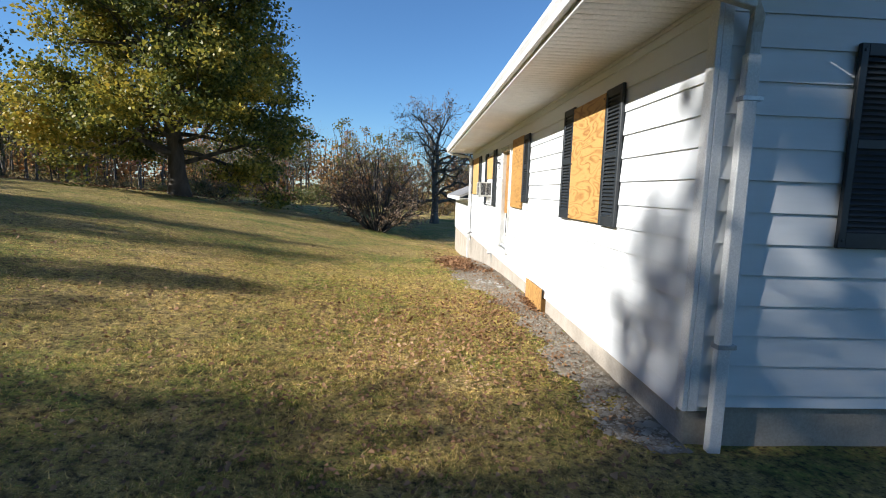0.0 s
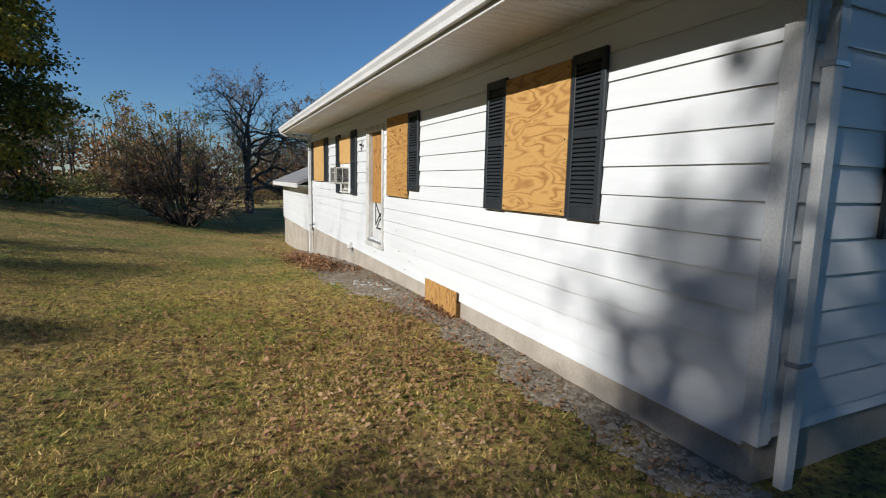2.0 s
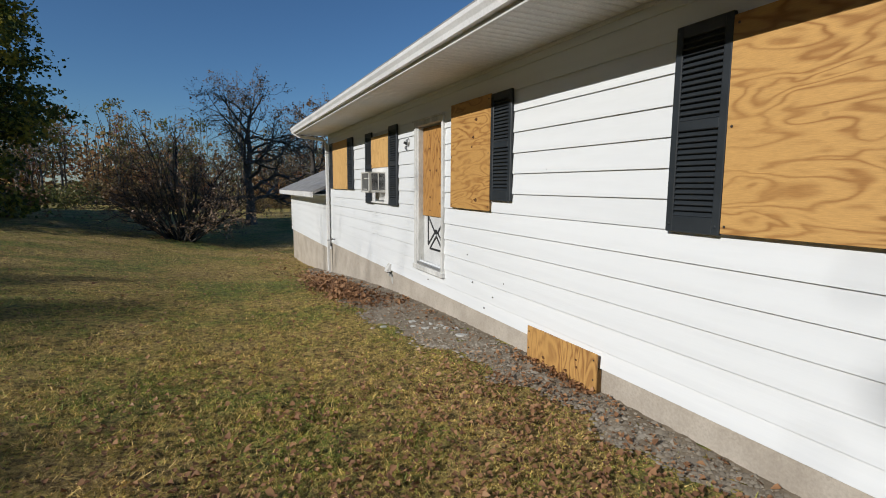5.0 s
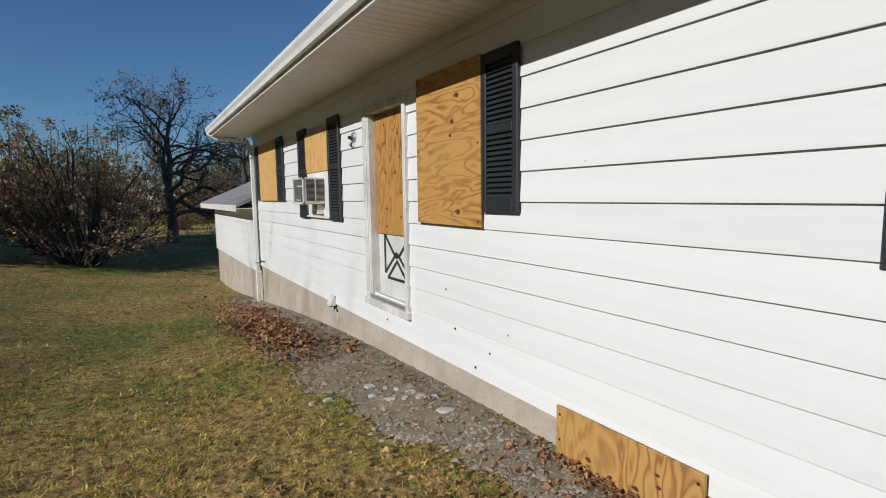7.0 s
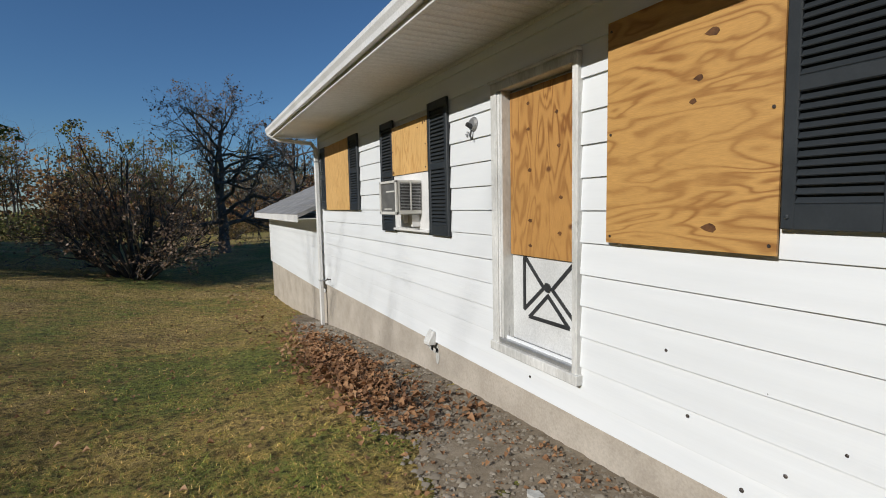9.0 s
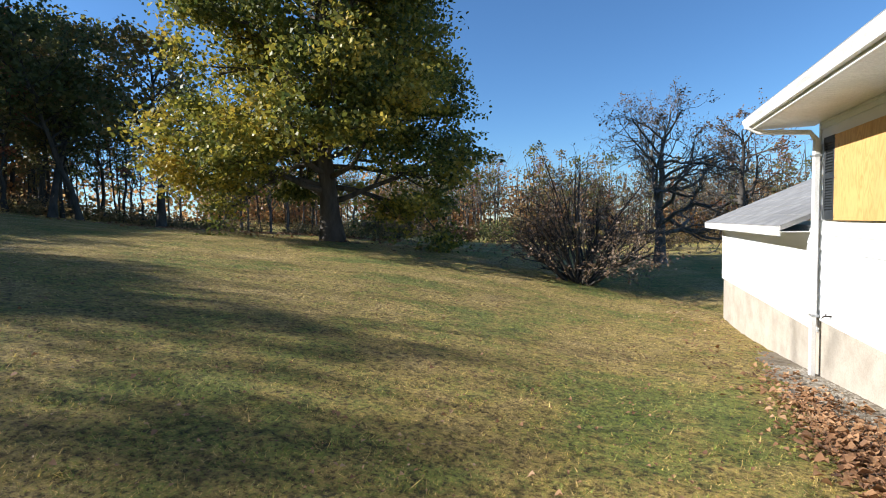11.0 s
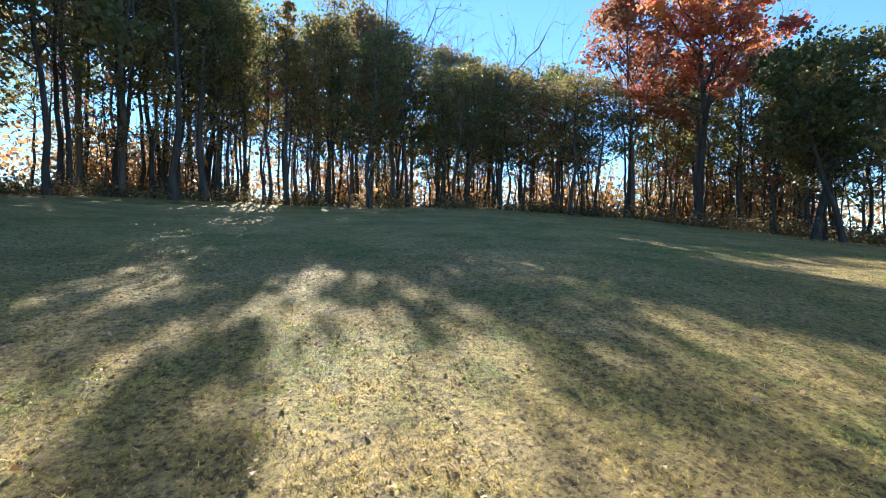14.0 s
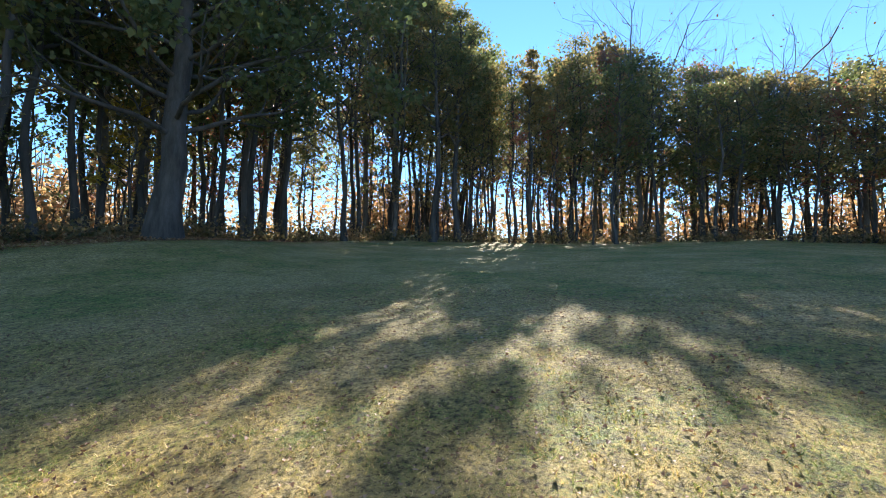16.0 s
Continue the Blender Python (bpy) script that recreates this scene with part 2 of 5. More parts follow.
M_roof = mottled("grey_shingle", (0.20, 0.20, 0.20), (0.31, 0.31, 0.31), 3.0, 0.9, 0.5, 120)
M_gravel = mottled("gravel_and_dirt", (0.16, 0.125, 0.085), (0.30, 0.25, 0.185), 5.0, 0.95, 0.9, 70, c3=(0.35, 0.305, 0.24))
M_slab = mottled("pale_broken_concrete", (0.40, 0.40, 0.38), (0.56, 0.56, 0.53), 9.0, 0.9, 0.4, 90)
M_bark = mottled("grey_brown_bark", (0.045, 0.038, 0.031), (0.115, 0.10, 0.085), 2.5, 0.95, 0.9, 26, (1, 1, 0.25))
M_bark2 = mottled("pale_grey_bark", (0.10, 0.088, 0.074), (0.21, 0.19, 0.165), 2.5, 0.95, 0.8, 30, (1, 1, 0.3))
M_ply1 = plywood("plywood_window", "y", 1.0)
M_ply2 = plywood("plywood_knotty", "y", 4.2, (0.53, 0.295, 0.09), (0.27, 0.115, 0.028))
M_ply3 = plywood("plywood_door", "z", 6.4, (0.49, 0.255, 0.075), (0.22, 0.085, 0.02))
M_ply4 = plywood("plywood_plain", "z", 2.6, (0.68, 0.42, 0.16), (0.50, 0.27, 0.085))
M_ply5 = plywood("plywood_hatch", "z", 8.8, (0.55, 0.31, 0.10), (0.27, 0.125, 0.04))
M_plyold = plywood("plywood_grey", "z", 3.3, (0.34, 0.29, 0.21), (0.20, 0.16, 0.11))
M_edge = mottled("plywood_edge", (0.30, 0.18, 0.07), (0.42, 0.27, 0.11), 20, 0.8, 0.3, 90)
M_nail = mottled("nail_head", (0.06, 0.05, 0.045), (0.12, 0.10, 0.09), 20, 0.5, 0.1, 90, metal=0.6)
M_leaf_maple = leafy("maple_leaf_green_yellow", [(0.055, 0.08, 0.02), (0.095, 0.12, 0.027), (0.21, 0.21, 0.04), (0.44, 0.365, 0.058), (0.54, 0.38, 0.065)], 0.42)
M_leaf_green = leafy("woodland_leaf_green", [(0.10, 0.125, 0.045), (0.15, 0.165, 0.055), (0.21, 0.20, 0.07), (0.34, 0.23, 0.085)], 0.6, 0.45, 0.7)
M_leaf_olive = leafy("woodland_leaf_olive", [(0.13, 0.145, 0.055), (0.19, 0.185, 0.07), (0.27, 0.22, 0.085), (0.38, 0.25, 0.09)], 0.6, 0.45, 0.7)
M_leaf_red = leafy("maple_leaf_red_orange", [(0.42, 0.09, 0.07), (0.54, 0.15, 0.09), (0.62, 0.25, 0.10), (0.64, 0.38, 0.13)], 0.6)
M_leaf_dull = leafy("maple_leaf_dull_red", [(0.27, 0.09, 0.06), (0.34, 0.14, 0.08), (0.34, 0.20, 0.09)], 0.55)
M_leaf_yel = leafy("yellow_leaf", [(0.30, 0.24, 0.03), (0.42, 0.32, 0.04), (0.40, 0.22, 0.03)], 0.45)
M_leaf_brown = leafy("dry_brown_leaf", [(0.12, 0.07, 0.035), (0.20, 0.115, 0.05), (0.27, 0.16, 0.075)], 0.25)
M_fallen = leafy("fallen_leaf", [(0.12, 0.055, 0.025), (0.25, 0.125, 0.058), (0.40, 0.22, 0.105), (0.58, 0.40, 0.24)], 0.12, 0.7)
M_under = leafy("undergrowth_leaf", [(0.10, 0.095, 0.04), (0.17, 0.14, 0.06), (0.30, 0.21, 0.10), (0.42, 0.27, 0.13)], 0.55)
M_leaf_far = leafy("far_autumn_leaf", [(0.16, 0.14, 0.06), (0.30, 0.20, 0.09), (0.48, 0.24, 0.10), (0.55, 0.38, 0.16)], 0.6)
M_leaf_hedge = leafy("shrub_leaf_russet", [(0.12, 0.075, 0.045), (0.20, 0.125, 0.075), (0.30, 0.20, 0.13), (0.36, 0.27, 0.19)], 0.3)
M_stone = leafy("gravel_stone", [(0.15, 0.125, 0.095), (0.27, 0.235, 0.185), (0.44, 0.40, 0.34)], 0.0, 0.9)

# ---- mesh helpers ----
def part(name, bm, material, parent=None, label=""):
    me = bpy.data.meshes.new(name)
    bm.to_mesh(me)
    bm.free()
    me.materials.append(material)
    ob = new(name, me)
    if parent:
        ob.parent = parent
    if label:
        ob["label"] = label
    return ob


def shared(name, me, parent, m=None):
    ob = new(name, me)
    ob.parent = parent
    if m is not None:
        ob.matrix_basis = m
    return ob


def raw(name, verts, faces, material, parent=None, smooth=False):
    """A mesh from numpy arrays; faces all of one size."""
    verts = np.asarray(verts, dtype=np.float32)
    faces = np.asarray(faces, dtype=np.int32)
    me = bpy.data.meshes.new(name)
    k = faces.shape[1]
    me.vertices.add(len(verts))
    me.vertices.foreach_set("co", verts.ravel())
    me.loops.add(faces.size)
    me.loops.foreach_set("vertex_index", faces.ravel())
    me.polygons.add(len(faces))
    me.polygons.foreach_set("loop_start", np.arange(0, faces.size, k, dtype=np.int32))
    if smooth:
        me.polygons.foreach_set("use_smooth", np.ones(len(faces), dtype=bool))
    me.update(calc_edges=True)
    me.materials.append(material)
    ob = new(name, me)
    if parent:
        ob.parent = parent
    return ob


def empty(name, at, label="", category="", group="", kind=""):
    ob = new(name)
    ob.empty_display_size = 0.2
    ob.matrix_basis = Matrix.Translation(at)
    return tagged(ob, label, category, group, kind)


def box(bm, lo, hi, bevel=0.0, seg=1):
    """An axis-aligned box from corner to corner, edges eased."""
    c = [(a + b) / 2 for a, b in zip(lo, hi)]
    s = [abs(b - a) for a, b in zip(lo, hi)]
    r = bmesh.ops.create_cube(bm, size=1.0, matrix=Matrix.Translation(c) @ Matrix.Diagonal((*s, 1)))
    if bevel:
        vs = set(r["verts"])
        es = [e for e in bm.edges if e.verts[0] in vs and e.verts[1] in vs]
        bmesh.ops.bevel(bm, geom=es, offset=min(bevel, min(s) * 0.4), segments=seg, affect="EDGES", profile=0.6)
    return bm


def boxed(lo, hi, bevel=0.003, seg=1):
    return box(bmesh.new(), lo, hi, bevel, seg)


def prism(bm, poly, axis, a, b):
    """A closed outline in two axes pushed from a to b along the third."""
    def at(p, q):
        return {"x": (q, p[0], p[1]), "y": (p[0], q, p[1]), "z": (p[0], p[1], q)}[axis]
    v1 = [bm.verts.new(at(p, a)) for p in poly]
    v2 = [bm.verts.new(at(p, b)) for p in poly]
    k = len(poly)
    bm.faces.new(v1)
    bm.faces.new(v2[::-1])
    for i in range(k):
        j = (i + 1) % k
        bm.faces.new((v1[j], v1[i], v2[i], v2[j]))
    bmesh.ops.recalc_face_normals(bm, faces=bm.faces)
    return bm


def tube_arrays(points, radii, sides):
    """A tapered tube along points: verts, quads."""
    p = np.asarray(points, dtype=float)
    r = np.asarray(radii, dtype=float)
    t = np.gradient(p, axis=0)
    t /= np.linalg.norm(t, axis=1)[:, None] + 1e-9
    ref = np.where(np.abs(t[:, 2:3]) > 0.9, np.array([[1.0, 0, 0]]), np.array([[0, 0, 1.0]]))
    u = np.cross(t, ref)
    u /= np.linalg.norm(u, axis=1)[:, None] + 1e-9
    w = np.cross(t, u)
    a = np.arange(sides) * 2 * np.pi / sides
    ring = u[:, None, :] * np.cos(a)[None, :, None] + w[:, None, :] * np.sin(a)[None, :, None]
    v = (p[:, None, :] + ring * r[:, None, None]).reshape(-1, 3)
    k = len(p)
    i = np.arange(k - 1)[:, None] * sides
    j = np.arange(sides)[None, :]
    j2 = (j + 1) % sides
    f = np.stack([i + j, i + j2, i + sides + j2, i + sides + j], axis=-1).reshape(-1, 4)
    return v, f


class Tubes:
    def __init__(self):
        self.v, self.f, self.n = [], [], 0

    def add(self, points, radii, sides):
        v, f = tube_arrays(points, radii, sides)
        self.v.append(v)
        self.f.append(f + self.n)
        self.n += len(v)

    def mesh(self, name, material, parent=None):
        return raw(name, np.concatenate(self.v), np.concatenate(self.f), material, parent, True)


def leaf_arrays(rng, centres, size, spread_up=0.6):
    """A folded, pointed leaf of four corners at each centre, facing mostly upwards."""
    c = np.asarray(centres, dtype=float)
    k = len(c)
    nrm = rng.normal(size=(k, 3))
    nrm[:, 2] = np.abs(nrm[:, 2]) + spread_up * 0.35
    nrm /= np.linalg.norm(nrm, axis=1)[:, None]
    d = rng.normal(size=(k, 3))
    d -= (d * nrm).sum(1)[:, None] * nrm
    d /= np.linalg.norm(d, axis=1)[:, None] + 1e-9
    s = np.cross(nrm, d)
    z = size * rng.uniform(0.6, 1.35, size=(k, 1))
    wd = z * rng.uniform(0.30, 0.48, size=(k, 1))
    fold = nrm * wd * rng.uniform(-0.1, 0.6, size=(k, 1))
    v = np.stack([c - d * z * 0.5, c + s * wd + fold + d * z * 0.05, c + d * z * 0.5, c - s * wd + fold + d * z * 0.05], axis=1).reshape(-1, 3)
    f = np.arange(4 * k).reshape(k, 4)
    return v, f


# ---- ground ----
GY = np.arange(-60.0, 90.0, 0.25)
_b = np.interp(GY, [-60, -25, -14, -8, -3, 0, 3, 7.5, 9.5, 11.5, 16, 22.5, 26, 33, 60, 90],
               [2.2, 1.25, 0.65, 0.22, -0.05, -0.14, -0.17, -0.14, -0.2, -0.28, -0.62, -0.88, -0.86, -0.92, -1.2, -1.4])
_k = np.exp(-0.5 * (np.arange(-12, 13) / 4.5) ** 2)
_b = np.convolve(np.pad(_b, 12, mode="edge"), _k / _k.sum(), mode="valid")


def ground_z(x, y):
    x = np.asarray(x, dtype=float)
    y = np.asarray(y, dtype=float)
    base = np.interp(y, GY, _b)
    u = np.clip(-0.3 - x, 0, 46)
    rise = np.where(u < 6, 0.15 * (u - 0.7 * (1 - np.exp(-u / 0.7))), 0.15 * 5.3 + 0.11 * (u - 6))
    fall = -0.08 * np.clip(y - 20, 0, 25) * np.clip((-x - 5) / 25, 0, 1)
    knoll = 0.32 * np.exp(-((x + 14) / 7) ** 2 - ((y - 27) / 8) ** 2)
    dip = -0.32 * np.exp(-((x - 2.2) / 2.2) ** 2) * np.exp(-((y - 21) / 5.0) ** 2)
    lumps = 0.025 * np.sin(x * 0.9 + 1.3) * np.sin(y * 0.7 + 0.4) * np.clip((1.0 - x) / 3, 0, 1)
    bank = 0.75 * np.exp(-((x + 13) / 9) ** 2 - ((y + 16) / 8) ** 2)
    return base + rise + fall + dip + knoll + bank + lumps


def gz(x, y):
    return float(ground_z(x, y))


def axis_steps(fine_lo, fine_hi, fine, grow=1.22, far=900.0):
    mid = list(np.arange(fine_lo, fine_hi + 1e-6, fine))
    s, p, up = fine, fine_hi, []
    while p < far:
        s = min(s * grow, 120)
        p += s
        up.append(p)
    s, p, dn = fine, fine_lo, []
    while p > -far:
        s = min(s * grow, 120)
        p -= s
        dn.append(p)
    return np.array(dn[::-1] + mid + up)


gx, gy = axis_steps(-14, 5, 0.2), axis_steps(-2, 26, 0.2)
XX, YY = np.meshgrid(gx, gy, indexing="ij")
rng = np.random.default_rng(5)
ZZ = ground_z(XX, YY) + np.where((np.abs(XX) < 14) & (np.abs(YY) < 30), rng.normal(0, 0.006, XX.shape), 0)
nx, ny = len(gx), len(gy)
ii, jj = np.meshgrid(np.arange(nx - 1), np.arange(ny - 1), indexing="ij")
q = (ii * ny + jj).ravel()
ground = raw("ground", np.stack([XX, YY, ZZ], -1).reshape(-1, 3), np.stack([q, q + ny, q + ny + 1, q + 1], -1), M_lawn, None, True)
tagged(ground, "patchy autumn lawn of green and straw-coloured mown grass", "lawn", kind="structure")

# ---- house ----
W, Y0, Y1, XB = 1.765, 2.99, 16.0, 9.4          # face of the long wall, its two ends, back wall
EAVE_X, EAVE_Z, SILL_Z = 1.01, 2.65, 0.055
EXPO = 0.1965
COURSE_TOP = 2.162 + 3 * EXPO                     # a butt line lies at 2.162
house = empty("house", (W, Y0, -0.1), "single-storey white clapboard house, windows boarded up with plywood", "house")
HOUSE_INV = Matrix.Translation((-W, -Y0, 0.1))


def hpart(name, bm, material, parent=None, label=""):
    """A part of the house, drawn in world coordinates."""
    ob = part(name, bm, material, None, label)
    ob.parent = parent or house
    if parent is None or parent is house:
        ob.matrix_basis = HOUSE_INV.copy()
    return ob


# openings in the long wall: y0, y1, z0, z1
OPEN_W = [(4.72, 5.52, 1.25, 2.33), (8.27, 9.07, 1.25, 2.33), (11.52, 12.33, 1.25, 2.27), (14.19, 15.36, 1.42, 2.36), (9.42, 10.215, 0.34, 2.29)]


def cut_spans(lo, hi, z0, z1, openings):
    """Stretches from lo to hi that no opening reaching across z0..z1 takes away."""
    spans = [(lo, hi)]
    for a, b, c, d in openings:
        if c < z1 - 0.004 and d > z0 + 0.004:
            out = []
            for s, e in spans:
                if b <= s or a >= e:
                    out.append((s, e))
                else:
                    if a > s:
                        out.append((s, a))
                    if b < e:
                        out.append((b, e))
            spans = out
    return spans


def core_wall(name, axis, lo, hi, face, back, z0, z1, openings, label):
    """The sheathing behind the boards, with its openings cut through."""
    bm = bmesh.new()
    zs = sorted({z0, z1, *[v for o in openings for v in o[2:]]})
    for a, b in zip(zs, zs[1:]):
        for s, e in cut_spans(lo, hi, a, b, openings):
            if axis == "y":
                box(bm, (face, s, a), (back, e, b))
            else:
                box(bm, (s, face, a), (e, back, b))
    return hpart(name, bm, M_trim, None, label)


def board_mesh(axis, length, height):
    """One clapboard from its butt upwards, thick below and tucked in above. Runs along +axis from 0; its face looks to -x (axis y) or -y (axis x)."""
    bm = bmesh.new()
    prof = [(0.0, 0.0), (0.0, 0.005), (0.0165, height), (0.0255, height), (0.0255, 0.0)]
    if axis == "y":
        prism(bm, prof, "y", 0, length)
    else:
        prism(bm, [(p[0], p[1]) for p in prof], "x", 0, length)
    me = bpy.data.meshes.new("board")
    bm.to_mesh(me)
    bm.free()
    me.materials.append(M_white)
    return me


BOARDS = {}


def boards(parent, axis, lo, hi, face, z_bottom, z_top, openings, rng):
    """Courses of clapboard, each board an object, with level butt lines."""
    z = COURSE_TOP
    while z > z_bottom - EXPO:
        z0 = max(z, z_bottom)
        h = min(z + EXPO + 0.012, z_top) - z0
        if h > 0.03 and z0 < z_top:
            for s, e in cut_spans(lo, hi, z0 + 0.05, z0 + min(h, EXPO) - 0.05, openings):
                if e - s < 0.02:
                    continue
                key = (axis, round(e - s, 3), round(h, 3))
                if key not in BOARDS:
                    BOARDS[key] = board_mesh(axis, e - s, h)
                wob = rng.uniform(-0.0015, 0.0015)
                at = (face + wob, s, z0) if axis == "y" else (s, face + wob, z0)
                shared("board", BOARDS[key], parent, Matrix.Translation(at))
        z -= EXPO


rb = random.Random(3)
wall_long = core_wall("wall_west", "y", Y0 + 0.03, Y1, W + 0.026, W + 0.17, SILL_Z + 0.02, 2.68, OPEN_W, "white clapboard wall with level boards")
OPEN_G = [(3.10, 4.0, 1.25, 2.33)]
wall_gable = core_wall("wall_south", "x", W + 0.03, XB, Y0 + 0.026, Y0 + 0.17, SILL_Z + 0.07, 2.68, OPEN_G, "white clapboard gable wall in shade")
bm = bmesh.new()
prism(bm, [(W + 0.03, 2.68), (XB, 2.68), ((W + XB) / 2, 4.15)], "y", Y0 + 0.026, Y0 + 0.17)
hpart("gable_peak", bm, M_white)
bm = bmesh.new()
prism(bm, [(W + 0.03, 2.68), (XB, 2.68), ((W + XB) / 2, 4.15)], "y", Y1 - 0.15, Y1)
hpart("gable_peak", bm, M_white)
hpart("wall_east", boxed((XB - 0.15, Y0 + 0.17, 0.05), (XB, Y1 - 0.15, 2.68)), M_white)
hpart("wall_north", boxed((W + 0.17, Y1 - 0.15, 0.05), (XB - 0.15, Y1, 2.68)), M_white)
boards(wall_long, "y", Y0 + 0.085, Y1 - 0.01, W, SILL_Z, 2.655, OPEN_W, rb)
boards(wall_gable, "x", W + 0.085, 6.2, Y0, SILL_Z + 0.06, 2.655, OPEN_G, rb)
BOARD_PARENTS = [wall_long, wall_gable]

# foundation with a soft, uneven render face
def foundation(name, lo, hi):
    bm = boxed(lo, hi, 0.01)
    return hpart(name, bm, M_conc, None, "beige rendered foundation, stained")


foundation("foundation", (W + 0.030, Y0 + 0.035, -1.3), (W + 0.24, Y1, SILL_Z + 0.018))
foundation("foundation", (W + 0.24, Y0 + 0.035, -1.3), (XB, Y0 + 0.24, SILL_Z + 0.078))

# corner boards
bm = boxed((W - 0.012, Y0 - 0.012, 0.09), (W + 0.02, Y0 + 0.085, 2.655), 0.004)
hpart("corner_board", bm, M_trim)
bm = boxed((W + 0.0205, Y0 - 0.012, 0.09), (W + 0.085, Y0 + 0.022, 2.655), 0.004)
hpart("corner_board", bm, M_trim)
hpart("corner_board", boxed((W - 0.01, Y1 - 0.01, -0.05), (W + 0.04, Y1 + 0.03, 2.655), 0.004), M_trim)

# soffit: narrow grooved panels running out from the wall
def soffit(name, x0, x1, y0, y1, z, pitch=0.1):
    prof = []
    y = y0
    while y < y1 - 0.001:
        e = min(y + pitch, y1)
        prof += [(y, z + 0.006), (y + 0.006, z), (e - 0.006, z), (e, z + 0.006)]
        y = e
    v = [(x0, p[0], p[1]) for p in prof] + [(x1, p[0], p[1]) for p in prof]
    k = len(prof)
    f = [(i, i + 1, k + i + 1, k + i) for i in range(k - 1)]
    top = [(x0, y0, z + 0.02), (x1, y0, z + 0.02), (x1, y1, z + 0.02), (x0, y1, z + 0.02)]
    f.append((2 * k, 2 * k + 3, 2 * k + 2, 2 * k + 1))
    ob = raw(name, v + top, f, M_soffit)
    ob.parent = house
    ob.matrix_basis = HOUSE_INV.copy()
    return ob


RAKE0, RAKE1 = Y0 - 0.34, Y1 + 0.34
soffit("soffit", EAVE_X + 0.022, W + 0.02, RAKE0 + 0.02, RAKE1 - 0.02, EAVE_Z + 0.006)
hpart("frieze", boxed((W - 0.004, Y0 + 0.086, 2.625), (W + 0.02, Y1 - 0.011, 2.6545), 0.003), M_trim)
bm = bmesh.new()
box(bm, (EAVE_X, RAKE0, EAVE_Z - 0.012), (EAVE_X + 0.02, RAKE1, EAVE_Z + 0.17), 0.003)
hpart("fascia", bm, M_trim)
# gutter: K-shaped trough with a rolled lip
bm = bmesh.new()
outer = [(EAVE_X - 0.002, EAVE_Z + 0.165), (EAVE_X - 0.002, EAVE_Z + 0.03), (EAVE_X - 0.052, EAVE_Z + 0.03), (EAVE_X - 0.058, EAVE_Z + 0.075),
         (EAVE_X - 0.078, EAVE_Z + 0.115), (EAVE_X - 0.078, EAVE_Z + 0.15), (EAVE_X - 0.064, EAVE_Z + 0.152), (EAVE_X - 0.064, EAVE_Z + 0.138),
         (EAVE_X - 0.070, EAVE_Z + 0.115), (EAVE_X - 0.052, EAVE_Z + 0.08), (EAVE_X - 0.046, EAVE_Z + 0.037), (EAVE_X - 0.009, EAVE_Z + 0.037), (EAVE_X - 0.009, EAVE_Z + 0.165)]
prism(bm, outer, "y", RAKE0 - 0.02, RAKE1 + 0.02)
hpart("gutter", bm, M_trim, None, "white metal eaves gutter")
for e in (RAKE0 - 0.024, RAKE1 + 0.02):
    bm = bmesh.new()
    prism(bm, [outer[1], outer[2], outer[3], outer[4], outer[5], outer[0]], "y", e, e + 0.004)
    hpart("gutter_end", bm, M_trim)
# roof planes
RX = (W + XB) / 2
SL = (4.25 - 2.83) / (RX - EAVE_X)
for sgn in (-1, 1):
    bm = bmesh.new()
    ex = EAVE_X - 0.03 if sgn < 0 else 2 * RX - EAVE_X + 0.03
    prism(bm, [(ex, EAVE_Z + 0.172), (RX, 4.25), (RX, 4.32), (ex, EAVE_Z + 0.20)], "y", RAKE0 - 0.03, RAKE1 + 0.03)
    hpart("roof", bm, M_roof, None, "grey asphalt-shingle roof slope")
for yy in (RAKE0, RAKE1 - 0.022):
    bm = bmesh.new()
    prism(bm, [(EAVE_X + 0.0205, EAVE_Z + 0.03), (RX, 4.10), (2 * RX - EAVE_X, EAVE_Z + 0.03), (2 * RX - EAVE_X, EAVE_Z + 0.17), (RX, 4.248), (EAVE_X + 0.0205, EAVE_Z + 0.171)], "y", yy, yy + 0.022)
    hpart("rake_board", bm, M_trim)
# rake soffits slope up with the roof
for y_a, y_b in ((RAKE0 + 0.0225, Y0 + 0.02), (Y1 + 0.002, RAKE1 - 0.0225)):
    bm = bmesh.new()
    prism(bm, [(W + 0.03, EAVE_Z + 0.03), (RX, 4.06), (RX, 4.08), (W + 0.03, EAVE_Z + 0.05)], "y", y_a, y_b)
    hpart("rake_soffit", bm, M_soffit)


def square_pipe(bm, pts, wx, wy):
    """A rectangular downpipe bent through points."""
    rings = []
    for i, p in enumerate(pts):
        a = Vector(pts[max(i - 1, 0)])
        b = Vector(pts[min(i + 1, len(pts) - 1)])
        t = (b - a).normalized()
        u = Vector((1, 0, 0)) if abs(t.z) > 0.7 else Vector((0, 0, 1))
        u = (u - t * u.dot(t)).normalized()
        w = t.cross(u).normalized()
        rings.append([bm.verts.new(Vector(p) + u * sx * wx / 2 + w * sy * wy / 2) for sx, sy in ((-1, -1), (1, -1), (1, 1), (-1, 1))])
    for r1, r2 in zip(rings, rings[1:]):
        for i in range(4):
            bm.faces.new((r1[i], r1[(i + 1) % 4], r2[(i + 1) % 4], r2[i]))
    bm.faces.new(rings[0])
    bm.faces.new(rings[-1][::-1])
    bmesh.ops.recalc_face_normals(bm, faces=bm.faces)
    bmesh.ops.bevel(bm, geom=[e for e in bm.edges if e.calc_face_angle(0) > 1.2], offset=0.006, segments=1, affect="EDGES")
    return bm


